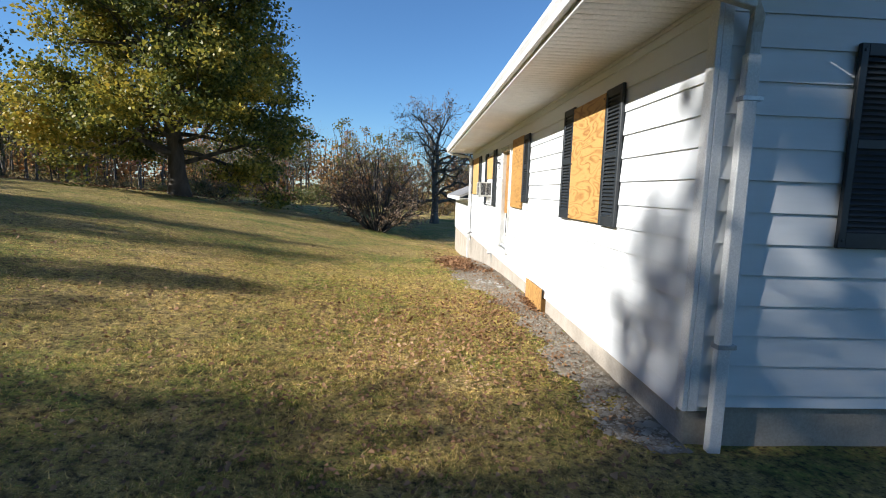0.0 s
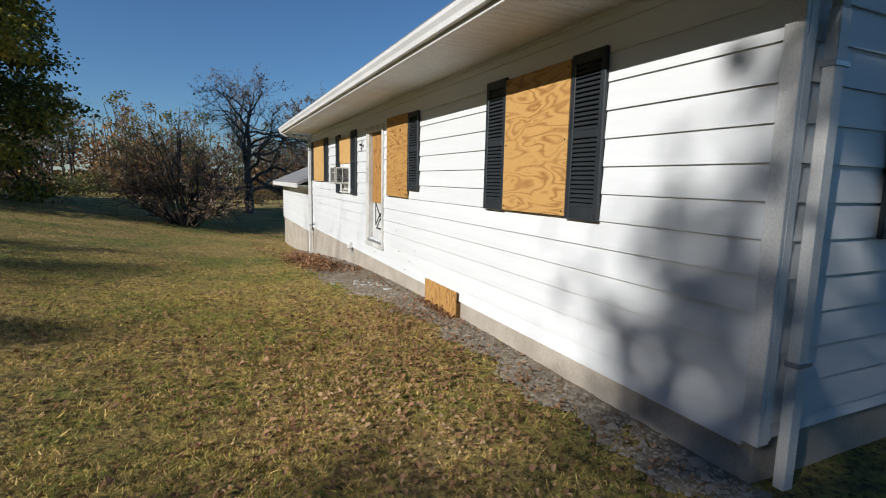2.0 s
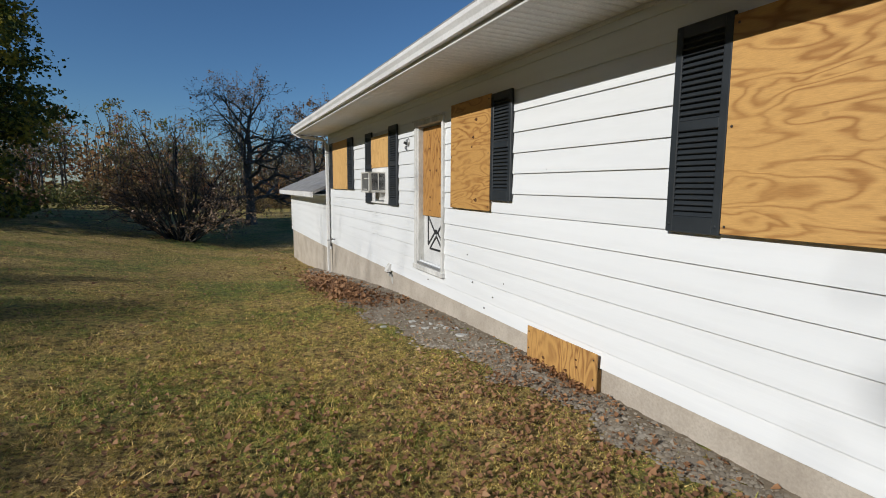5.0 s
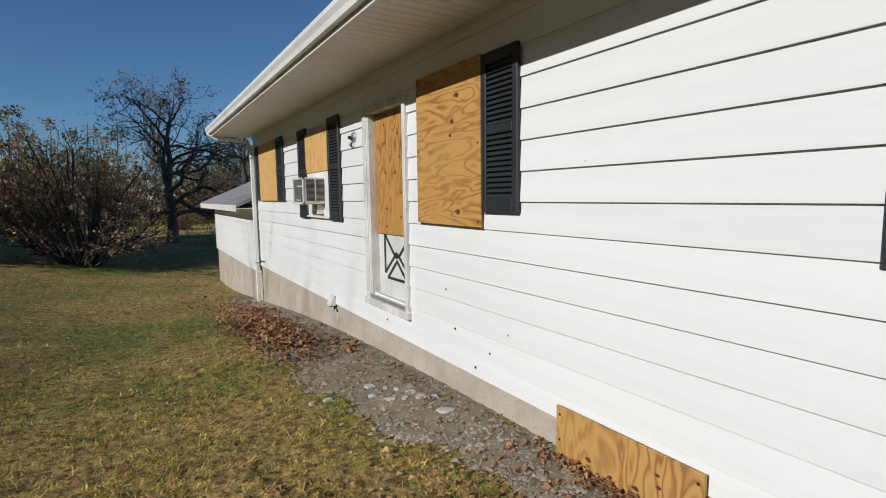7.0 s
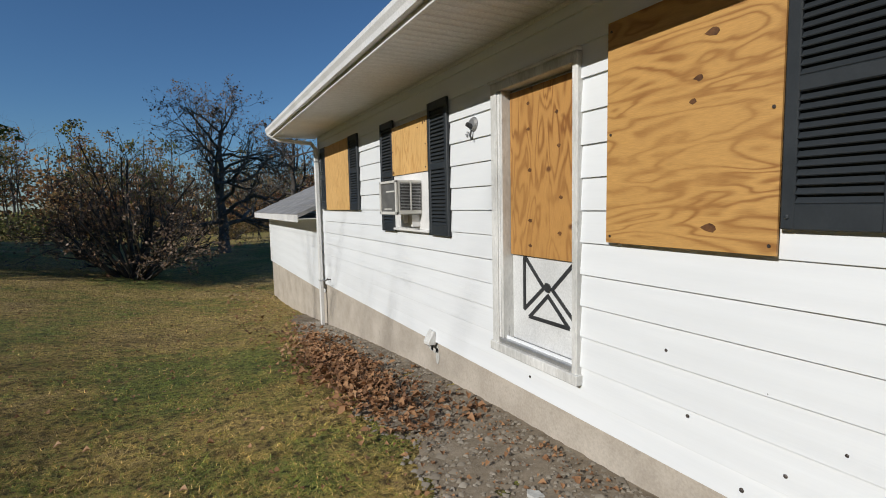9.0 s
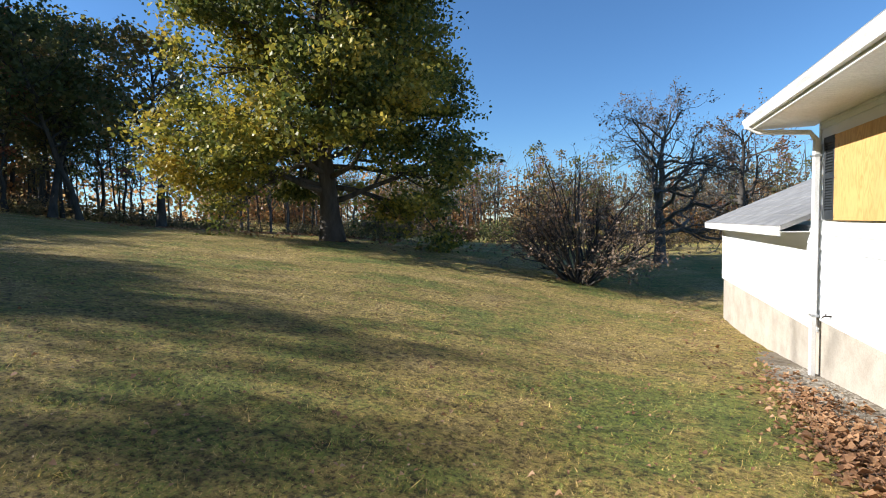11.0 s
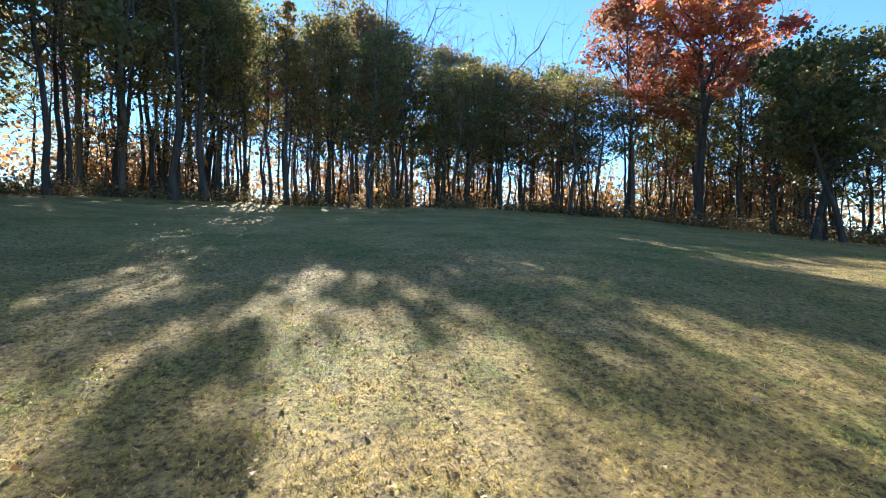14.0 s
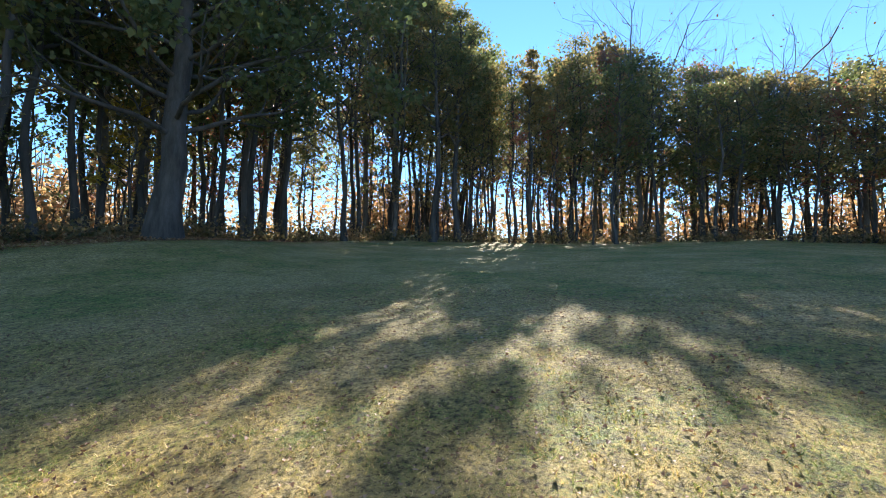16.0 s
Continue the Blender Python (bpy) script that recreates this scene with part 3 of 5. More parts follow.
ds = hpart("downspout", square_pipe(bmesh.new(), [(1.955, 2.945, -0.19), (1.955, 2.945, 2.30)], 0.085, 0.06), M_trim, None, "white metal downspout at the corner")
hpart("downspout_elbow", square_pipe(bmesh.new(), [(1.955, 2.945, 2.29), (1.955, 2.943, 2.42), (1.945, 2.915, 2.50), (1.88, 2.86, 2.555), (1.30, 2.74, 2.615), (0.97, 2.70, 2.69)], 0.07, 0.05), M_worn)
for z in (0.52, 2.03):
    hpart("strap", boxed((1.905, 2.911, z), (2.03, 2.984, z + 0.03), 0.003), M_steel)
ds = hpart("downspout", square_pipe(bmesh.new(), [(1.70, 15.94, -0.72), (1.70, 15.94, 2.42), (1.64, 15.98, 2.53), (1.10, 16.16, 2.60), (0.955, 16.2, 2.69)], 0.06, 0.085), M_trim, None, "white metal downspout")
for z in (0.1, 2.2):
    hpart("strap", boxed((1.665, 15.89, z), (1.752, 15.99, z + 0.03), 0.003), M_steel)

# lower rear wing
EX1 = 22.4
wing = empty("house_wing", (W, Y1 + 0.05, -0.6), "low white clapboard wing with a grey shallow roof", "house wing")
WING_INV = Matrix.Translation((-W, -(Y1 + 0.05), 0.6))


def wpart(name, bm, material, label=""):
    ob = part(name, bm, material, wing, label)
    ob.matrix_basis = WING_INV.copy()
    return ob


wing_wall = wpart("wall", boxed((W + 0.036, Y1 + 0.035, -0.1), (W + 0.17, EX1, 1.30), 0.002), M_trim)
z = -0.13
while z < 1.2:
    key = ("y", round(EX1 - Y1 - 0.09, 3), round(EXPO + 0.012, 3))
    if key not in BOARDS:
        BOARDS[key] = board_mesh("y", EX1 - Y1 - 0.09, EXPO + 0.012)
    shared("board", BOARDS[key], wing_wall, Matrix.Translation((W + 0.01, Y1 + 0.04, z)))
    z += EXPO
wpart("corner_board", boxed((W + 0.0, EX1 - 0.048, -0.13), (W + 0.05, EX1 + 0.02, 1.28), 0.004), M_trim)
wpart("foundation", boxed((W + 0.037, Y1 + 0.035, -2.2), (W + 0.25, EX1 - 0.01, -0.115), 0.01), M_conc, "tall beige rendered foundation")
wpart("wall", boxed((W + 0.17, EX1 - 0.15, -2.0), (6.5, EX1 - 0.002, 1.3), 0.002), M_white)
bm = bmesh.new()
prism(bm, [(1.43, 1.235), (6.5, 3.47), (6.5, 3.53), (1.43, 1.30)], "y", Y1 + 0.36, EX1 + 0.3)
wing_roof = wpart("roof", bm, M_roof, "grey shingle roof slope")
for k in range(14):                                # shingle courses as thin overlapping strips
    x0 = 1.40 + k * 0.36
    zz = 1.30 + (x0 - 1.43) * 0.4405
    bm = bmesh.new()
    prism(bm, [(x0, zz + 0.002), (x0 + 0.40, zz + 0.40 * 0.4405 + 0.002), (x0 + 0.40, zz + 0.40 * 0.4405 + 0.006), (x0, zz + 0.014)], "y", Y1 + 0.36, EX1 + 0.31)
    sh = part("shingle_course", bm, M_roof, wing_roof)
wpart("fascia", boxed((1.405, Y1 + 0.36, 1.15), (1.428, EX1 + 0.3, 1.295), 0.003), M_trim)
wpart("soffit", boxed((1.43, Y1 + 0.36, 1.205), (W + 0.03, EX1 + 0.28, 1.218), 0.002), M_soffit)
bm = bmesh.new()
prism(bm, [(1.429, 1.15), (6.5, 3.36), (6.5, 3.465), (1.429, 1.232)], "y", EX1 + 0.281, EX1 + 0.30)
wpart("rake_board", bm, M_trim)

# ---- shutters, windows, door ----
def shutter(parent, y0, y1, z0, z1):
    """Two-panel louvred shutter on the long wall, each slat its own piece."""
    fx, th, st = W - 0.032, 0.03, 0.052
    mid = z0 + (z1 - z0) * 0.52
    bm = bmesh.new()
    box(bm, (fx, y0, z0), (fx + th, y0 + st, z1), 0.005)
    box(bm, (fx, y1 - st, z0), (fx + th, y1, z1), 0.005)
    box(bm, (fx + 0.001, y0 + st - 0.004, z0), (fx + th, y1 - st + 0.004, z0 + 0.10), 0.005)
    box(bm, (fx + 0.001, y0 + st - 0.004, z1 - 0.075), (fx + th, y1 - st + 0.004, z1), 0.005)
    box(bm, (fx + 0.001, y0 + st - 0.004, mid - 0.03), (fx + th, y1 - st + 0.004, mid + 0.03), 0.005)
    box(bm, (fx + th - 0.006, y0 + st - 0.002, z0 + 0.02), (fx + th - 0.001, y1 - st + 0.002, z1 - 0.02))
    sh = part("shutter", bm, M_shut, parent, "dark slate louvred shutter")
    w = y1 - y0 - 2 * st + 0.004
    bm = bmesh.new()
    prism(bm, [(0.002, 0.0), (0.005, -0.004), (0.023, 0.017), (0.019, 0.022)], "y", 0, w)
    me = bpy.data.meshes.new("slat")
    bm.to_mesh(me)
    bm.free()
    me.materials.append(M_shut)
    for a, b in ((z0 + 0.10, mid - 0.03), (mid + 0.03, z1 - 0.075)):
        k = int((b - a) / 0.034)
        for i in range(k):
            shared("slat", me, sh, Matrix.Translation((fx, y0 + st - 0.002, a + 0.004 + i * (b - a) / k)))
    for y in (y0 + 0.026, y1 - 0.026):
        for z in (z0 + 0.05, z1 - 0.04):
            b2 = bmesh.new()
            bmesh.ops.create_uvsphere(b2, u_segments=8, v_segments=5, radius=0.011, matrix=Matrix.Translation((fx - 0.001, y, z)) @ Matrix.Diagonal((0.45, 1, 1, 1)))
            part("screw_cap", b2, M_shut, sh)
    return sh


def ply_sheet(parent, y0, y1, z0, z1, material, x=None, tilt=0.0, nails=True, name="plywood_sheet", th=0.014):
    fx = (W - 0.034) if x is None else x
    cy, cz = (y0 + y1) / 2, (z0 + z1) / 2
    bm = boxed((fx, y0, z0), (fx + th, y1, z1), 0.0015)
    for v in bm.verts:
        dy, dz = v.co.y - cy, v.co.z - cz
        v.co.y, v.co.z = cy + dy - dz * tilt, cz + dz + dy * tilt
    ob = part(name, bm, material, parent, "bare plywood sheet nailed over the opening")
    if nails:
        for y in (y0 + 0.03, y1 - 0.03):
            for z in (z0 + 0.04, cz, z1 - 0.05):
                b2 = bmesh.new()
                bmesh.ops.create_cone(b2, cap_ends=True, segments=8, radius1=0.008, radius2=0.006, depth=0.005, matrix=Matrix.Translation((fx - 0.002, y, z)) @ Matrix.Rotation(radians(90), 4, "Y"))
                part("nail", b2, M_nail, ob)
    return ob


def sash(parent, y0, y1, z0, z1):
    """The window behind its boards: frame, meeting rail and panes."""
    for nm, lo, hi in (("window_frame", (W + 0.03, y0 + 0.003, z0 + 0.003), (W + 0.12, y0 + 0.05, z1 - 0.003)),
                       ("window_frame", (W + 0.03, y1 - 0.05, z0 + 0.003), (W + 0.12, y1 - 0.003, z1 - 0.003)),
                       ("window_sill", (W + 0.03, y0 + 0.051, z0 + 0.003), (W + 0.12, y1 - 0.051, z0 + 0.05)),
                       ("window_head", (W + 0.03, y0 + 0.051, z1 - 0.05), (W + 0.12, y1 - 0.051, z1 - 0.003)),
                       ("meeting_rail", (W + 0.05, y0 + 0.051, (z0 + z1) / 2 - 0.02), (W + 0.1, y1 - 0.051, (z0 + z1) / 2 + 0.02))):
        part(nm, boxed(lo, hi, 0.003), M_trim, parent)


def board_packing(parent, y0, y1, z0, z1):
    """Timber frame between wall and sheet, so that the sheet stands proud of the boards."""
    x0, x1 = W - 0.0195, W + 0.0
    for lo, hi in (((x0, y0 + 0.004, z0 + 0.004), (x1, y0 + 0.04, z1 - 0.004)), ((x0, y1 - 0.04, z0 + 0.004), (x1, y1 - 0.004, z1 - 0.004)),
                   ((x0, y0 + 0.041, z0 + 0.004), (x1, y1 - 0.041, z0 + 0.04)), ((x0, y0 + 0.041, z1 - 0.04), (x1, y1 - 0.041, z1 - 0.004))):
        part("packing_strip", boxed(lo, hi, 0.002), M_edge, parent)


def window(name, label, op):
    return empty(name, (0, 0, 0), label, "window", kind="structure")


w1 = window("window_1", "window boarded with figured plywood between two dark louvred shutters", OPEN_W[0])
sash(w1, *OPEN_W[0])
board_packing(w1, 4.66, 5.58, 1.19, 2.385)
ply_sheet(w1, 4.652, 5.586, 1.187, 2.388, M_ply1, tilt=-0.006)
shutter(w1, 4.275, 4.648, 1.172, 2.408)
shutter(w1, 5.592, 5.966, 1.172, 2.415)
w2 = window("window_2", "window boarded with knotty plywood and one dark louvred shutter", OPEN_W[1])
sash(w2, *OPEN_W[1])
board_packing(w2, 8.215, 9.125, 1.2, 2.385)
ply_sheet(w2, 8.208, 9.131, 1.194, 2.39, M_ply2, tilt=0.004)
shutter(w2, 7.82, 8.203, 1.303, 2.378)
w3 = window("window_3", "half-boarded window with an air conditioner between dark shutters", OPEN_W[2])
sash(w3, *OPEN_W[2])
board_packing(w3, 11.475, 12.38, 1.765, 2.282)
ply_sheet(w3, 11.468, 12.386, 1.758, 2.287, M_ply4)
shutter(w3, 11.062, 11.461, 1.132, 2.392)
shutter(w3, 12.376 + 0.014, 12.79, 1.127, 2.386)
part("infill_panel", boxed((W - 0.022, 11.47, 1.175), (W - 0.004, 12.375, 1.752), 0.003), M_trim, w3, "white panel under the plywood")
part("window_sill", boxed((W - 0.045, 11.455, 1.15), (W - 0.002, 12.385, 1.174), 0.004), M_trim, w3)
w4 = window("window_4", "window boarded with plain plywood between dark shutters", OPEN_W[3])
sash(w4, *OPEN_W[3])
board_packing(w4, 14.125, 15.44, 1.38, 2.40)
ply_sheet(w4, 14.118, 15.444, 1.374, 2.41, M_ply4)
shutter(w4, 13.70, 14.112, 1.368, 2.42)
shutter(w4, 15.45, 15.80, 1.38, 2.42)

# gable window: shutter and grey plywood, drawn on the south wall
w5 = window("window_5", "gable window boarded with greyed plywood beside a dark shutter", OPEN_G[0])
SW = Matrix(((0, 1, 0, 0), (1, 0, 0, Y0 - W), (0, 0, 1, 0), (0, 0, 0, 1)))
shutter(w5, 2.635, 3.03, 1.172, 2.405)
ply_sheet(w5, 3.036, 4.06, 1.165, 2.41, M_plyold)
shutter(w5, 4.066, 4.46, 1.172, 2.405)
for o in list(w5.children_recursive):
    if o.data and o.data.users >= 1 and not o.data.get("turned"):
        o.data.transform(SW if o.parent is w5 else Matrix(((0, 1, 0, 0), (1, 0, 0, 0), (0, 0, 1, 0), (0, 0, 0, 1))) if o.name.startswith("slat") else SW)
        o.data.flip_normals()
        o.data["turned"] = 1
for o in list(w5.children_recursive):
    if o.name.startswith("slat"):
        p = o.matrix_basis.translation.copy()
        o.matrix_basis = Matrix.Translation((p.y, p.x + Y0 - W, p.z))
gh = empty("cellar_hatch", (3.3, Y0 - 0.03, -0.2), "grey plywood cover over a cellar opening in the gable foundation", "hatch cover")
part("plywood_sheet", boxed((0.0, -0.02, -0.15), (0.95, 0.0, 0.41), 0.002), M_plyold, gh)
part("batten", boxed((0.10, -0.05, -0.12), (0.16, -0.0205, 0.38), 0.003), M_plyold, gh)

for w_, y_, z_ in ((w1, 5.12, 1.19), (w2, 8.67, 1.19), (w3, 11.93, 1.15), (w4, 14.78, 1.37)):
    w_.matrix_basis = Matrix.Translation((W, y_, z_))
    for o in w_.children:
        o.matrix_parent_inverse = Matrix.Translation((-W, -y_, -z_))
w5.matrix_basis = Matrix.Translation((3.55, Y0, 1.17))
for o in w5.children:
    o.matrix_parent_inverse = Matrix.Translation((-3.55, -Y0, -1.17))

# cellar cover in the long wall
ch = empty("cellar_window_cover", (W, 6.96, -0.15), "weathered plywood sheet covering a cellar window, leaves at its foot", "hatch cover")
sheet = ply_sheet(ch, 6.505, 7.424, -0.24, 0.172, M_ply5, x=W - 0.052, tilt=-0.004, th=0.016)
part("packing_strip", boxed((W - 0.0355, 6.53, -0.2), (W + 0.028, 6.57, 0.04), 0.003), M_edge, ch)
part("packing_strip", boxed((W - 0.0355, 7.36, -0.2), (W + 0.028, 7.40, 0.04), 0.003), M_edge, ch)
part("packing_strip", boxed((W - 0.0355, 6.60, 0.10), (W - 0.003, 7.33, 0.15), 0.003), M_edge, ch)
for o in ch.children:
    o.matrix_basis = Matrix.Translation((-W, -6.96, 0.15))

# knots in the veneer
def knot(parent, x, y, z, r, seed, inv=None):
    rk = random.Random(seed)
    bm = bmesh.new()
    k = 9
    poly = [(y + r * rk.uniform(0.75, 1.2) * math.cos(i * 6.283 / k) * (1.5 if i == 0 else 1.0), z + 0.75 * r * rk.uniform(0.8, 1.2) * math.sin(i * 6.283 / k)) for i in range(k)]
    prism(bm, poly, "x", x - 0.0012, x + 0.002)
    ob = part("knot", bm, M_knot, parent, "dark knot")
    if inv is not None:
        ob.matrix_parent_inverse = inv


M_knot = mottled("dark_knot", (0.07, 0.028, 0.01), (0.17, 0.075, 0.025), 30, 0.6, 0.3, 90)
for y, z, r in ((8.505, 2.165, 0.028), (8.57, 1.98, 0.02), (8.60, 1.88, 0.018), (8.50, 1.30, 0.03)):
    knot(w2, W - 0.034, y, z, r, int(y * 100), Matrix.Translation((-W, -8.67, -1.19)))
for y, z, r in ((11.55, 2.23, 0.018), (11.68, 2.20, 0.012)):
    knot(w3, W - 0.034, y, z, r, int(y * 100), Matrix.Translation((-W, -11.93, -1.15)))
for y, z, r in ((7.17, -0.06, 0.02), (7.02, -0.09, 0.014), (6.86, -0.07, 0.018), (6.74, 0.06, 0.012), (6.73, 0.0, 0.014)):
    knot(ch, W - 0.052, y, z, r, int(y * 100), Matrix.Translation((-W, -6.96, 0.15)))

# door
door = empty("door_1", (W, 9.8, 0.3), "white storm door with plywood over its upper half", "door", kind="structure")


def dpart(name, bm, material, parent=None, label=""):
    ob = part(name, bm, material, parent or door, label)
    if parent is None:
        ob.matrix_basis = Matrix.Translation((-W, -9.8, -0.3))
    return ob


dpart("casing", boxed((W - 0.030, 10.255, 0.30), (W + 0.02, 10.335, 2.325), 0.006), M_worn, None, "weathered white door casing")
dpart("jamb", boxed((W - 0.016, 10.202, 0.385), (W + 0.12, 10.254, 2.26), 0.004), M_worn)
dpart("jamb", boxed((W - 0.022, 10.226, 0.392), (W - 0.0165, 10.25, 2.255), 0.002), M_trim)
dpart("casing", boxed((W - 0.030, 9.376, 0.30), (W + 0.02, 9.424, 2.325), 0.006), M_worn)
dpart("jamb", boxed((W + 0.021, 9.40, 0.385), (W + 0.12, 9.436, 2.26), 0.004), M_worn)
dpart("head_casing", boxed((W - 0.030, 9.425, 2.262), (W + 0.10, 10.254, 2.325), 0.005), M_worn)
dpart("drip_cap", boxed((W - 0.05, 9.36, 2.326), (W + 0.0, 10.35, 2.345), 0.004), M_worn)
dpart("sill", boxed((W - 0.045, 9.36, 0.275), (W + 0.12, 10.35, 0.345), 0.006), M_worn, None, "worn white door sill")
dpart("threshold", boxed((W - 0.02, 9.425, 0.346), (W + 0.12, 10.254, 0.384), 0.006), M_steel)
leaf = dpart("door_panel", boxed((W + 0.075, 9.438, 0.386), (W + 0.115, 10.2, 2.258), 0.004), M_door, None, "grey-white storm door panel")
ply = dpart("plywood_sheet", boxed((W + 0.055, 9.44, 1.04), (W + 0.0735, 10.196, 2.238), 0.002), M_ply3, None, "knotty plywood sheet on the door")


for y, z, r in ((9.97, 2.13, 0.017), (9.97, 1.95, 0.016), (9.955, 1.66, 0.02), (9.95, 1.30, 0.02), (9.95, 1.12, 0.017), (9.66, 2.02, 0.016), (9.64, 1.80, 0.018), (9.62, 1.46, 0.017), (9.63, 1.22, 0.018)):
    knot(door, W + 0.055, y, z, r, int(z * 100), Matrix.Translation((-W, -9.8, -0.3)))


def strip(bm, a, b, wd, x0, x1):
    """A flat bar between two points of the door's plane (y, z)."""
    a, b = Vector(a), Vector(b)
    t = (b - a).normalized() * wd * 0.25
    s = Vector((-(b - a).y, (b - a).x)).normalized() * wd / 2
    pts = [a - t + s, b + t + s, b + t - s, a - t - s]
    prism(bm, [(p.x, p.y) for p in pts], "x", x0, x1)


yl, yr, zb, zt = 10.045, 9.50, 0.590, 1.036
cy, cz = 9.775, 0.825
for tri in ([(yl, zb + 0.05), (yl, zt), (cy + 0.045, cz)], [(yl - 0.06, zb), (yr + 0.06, zb), (cy, cz - 0.05)], [(yr, zb + 0.05), (yr, zt), (cy - 0.045, cz)]):
    for i in range(3):
        bm = bmesh.new()
        strip(bm, tri[i], tri[(i + 1) % 3], 0.026, W + 0.066 + 0.0008 * i, W + 0.0755)
        dpart("crossbuck_bar", bm, M_black, None, "black crossbuck bar")
bm = bmesh.new()
bmesh.ops.create_cone(bm, cap_ends=True, segments=12, radius1=0.035, radius2=0.028, depth=0.012, matrix=Matrix.Translation((W + 0.068, cy, cz + 0.01)) @ Matrix.Rotation(radians(90), 4, "Y"))
dpart("crossbuck_boss", bm, M_black)

# air conditioner
ac = empty("air_conditioner", (W - 0.15, 11.865, 1.335), "small cream window air conditioner with dark grilles", "air conditioner")


def acpart(name, bm, material, label=""):
    ob = part(name, bm, material, ac, label)
    ob.matrix_basis = Matrix.Translation((-(W - 0.15), -11.865, -1.335))
    return ob


AX0, AX1, AY0, AY1, AZ0, AZ1 = 1.475, W - 0.023, 11.63, 12.10, 1.335, 1.675
acpart("case", boxed((AX0 + 0.004, AY0 + 0.004, AZ0), (AX1, AY1, AZ1), 0.012, 2), M_ac)
acpart("rear_grille", boxed((AX0 - 0.003, AY0 + 0.03, AZ0 + 0.03), (AX0 + 0.003, AY1 - 0.03, AZ1 - 0.025), 0.002), M_grille, "dark rear coil grille")
for a, b, c, d in ((AY0, AY1, AZ0, AZ0 + 0.03), (AY0, AY1, AZ1 - 0.025, AZ1), (AY0, AY0 + 0.03, AZ0, AZ1), (AY1 - 0.03, AY1, AZ0, AZ1)):
    acpart("rear_frame_bar", boxed((AX0 - 0.016, a, c), (AX0 + 0.006, b, d), 0.004), M_ac)
bm = boxed((AX0 - 0.006, AY0 + 0.06, AZ1 - 0.115), (AX0 - 0.0035, AY1 - 0.17, AZ1 - 0.10), 0.001)
acpart("fin_dent", bm, M_ac, "bent pale coil fins")
bm = boxed((AX0 - 0.006, AY0 + 0.15, AZ0 + 0.05), (AX0 - 0.0035, AY1 - 0.12, AZ0 + 0.062), 0.001)
acpart("fin_dent", bm, M_ac, "bent pale coil fins")
acpart("side_vent", boxed((AX0 + 0.03, AY0 + 0.0015, AZ0 + 0.045), (AX1 - 0.008, AY0 + 0.006, AZ1 - 0.025), 0.001), M_dark)
AM = (AX0 + AX1) / 2 + 0.012
acpart("vent_bar", boxed((AM - 0.007, AY0 - 0.006, AZ0 + 0.04), (AM + 0.007, AY0 + 0.001, AZ1 - 0.02), 0.001), M_ac)
for i in range(18):
    z = AZ0 + 0.052 + i * 0.0148
    for a, b in ((AX0 + 0.034, AM - 0.007), (AM + 0.007, AX1 - 0.012)):
        acpart("vent_slat", boxed((a, AY0 - 0.003, z), (b, AY0 + 0.001, z + 0.0045), 0.0008), M_steel)
acpart("bracket", boxed((AX1 - 0.09, AY0 + 0.06, AZ0 - 0.13), (AX1 - 0.001, AY0 + 0.09, AZ0 - 0.001), 0.004), M_trim)
acpart("bracket", boxed((AX1 - 0.05, AY1 - 0.1, AZ0 - 0.1), (AX1 - 0.001, AY1 - 0.07, AZ0 - 0.001), 0.004), M_trim)

# stripped wall lamp by the door
lamp = empty("wall_lamp", (W, 10.64, 2.06), "round grey metal wall lamp base with its shade missing", "wall lamp")
bm = bmesh.new()
bmesh.ops.create_cone(bm, cap_ends=True, segments=20, radius1=0.062, radius2=0.048, depth=0.022, matrix=Matrix.Translation((-0.008, 0, 0.02)) @ Matrix.Rotation(radians(-90), 4, "Y"))
part("back_plate", bm, M_steel, lamp, "dull grey metal back plate")
bm = bmesh.new()
bmesh.ops.create_cone(bm, cap_ends=True, segments=12, radius1=0.022, radius2=0.018, depth=0.05, matrix=Matrix.Translation((-0.04, 0, 0.01)) @ Matrix.Rotation(radians(-70), 4, "Y"))
part("socket", bm, M_black, lamp)
tb = Tubes()
tb.add([(-0.02, 0.0, -0.03), (-0.03, 0.004, -0.07), (-0.015, 0.002, -0.11)], [0.008, 0.010, 0.006], 7)
tb.mesh("wire", M_black, lamp)
tb = Tubes()
tb.add([(-0.004, 0.085, -0.03), (-0.014, 0.09, -0.05), (-0.004, 0.088, -0.075)], [0.010, 0.013, 0.006], 7)
tb.mesh("hook", M_steel, lamp)

# dryer vent hood
vent = empty("dryer_vent", (W, 11.5, 0.09), "white metal dryer vent hood above the foundation", "vent hood")
bm = bmesh.new()
prism(bm, [(0.0, 0.07), (-0.015, 0.07), (-0.075, -0.035), (-0.075, -0.06), (0.0, -0.06)], "y", -0.06, 0.06)
part("hood", bm, M_worn, vent)
part("flap", boxed((-0.068, -0.05, -0.072), (-0.015, 0.05, -0.0605), 0.002), M_dark, vent)
rs = random.Random(31)
for y, z, w, h in ((11.52, -0.02, 0.10, 0.07), (11.46, -0.10, 0.04, 0.10), (11.60, -0.03, 0.06, 0.05)):
    bm = bmesh.new()
    prism(bm, [(y + w * rs.uniform(0.75, 1.15) * math.cos(i * 0.5236), z + h * rs.uniform(0.7, 1.1) * math.sin(i * 0.5236)) for i in range(12)], "x", W + 0.024, W + 0.033)
    hpart("mortar_patch", bm, M_slab, None, "pale smear of mortar on the foundation")
spig = empty("garden_tap", (W, 15.55, 0.17), "small dark outdoor tap on the white wall", "tap")
tb = Tubes()
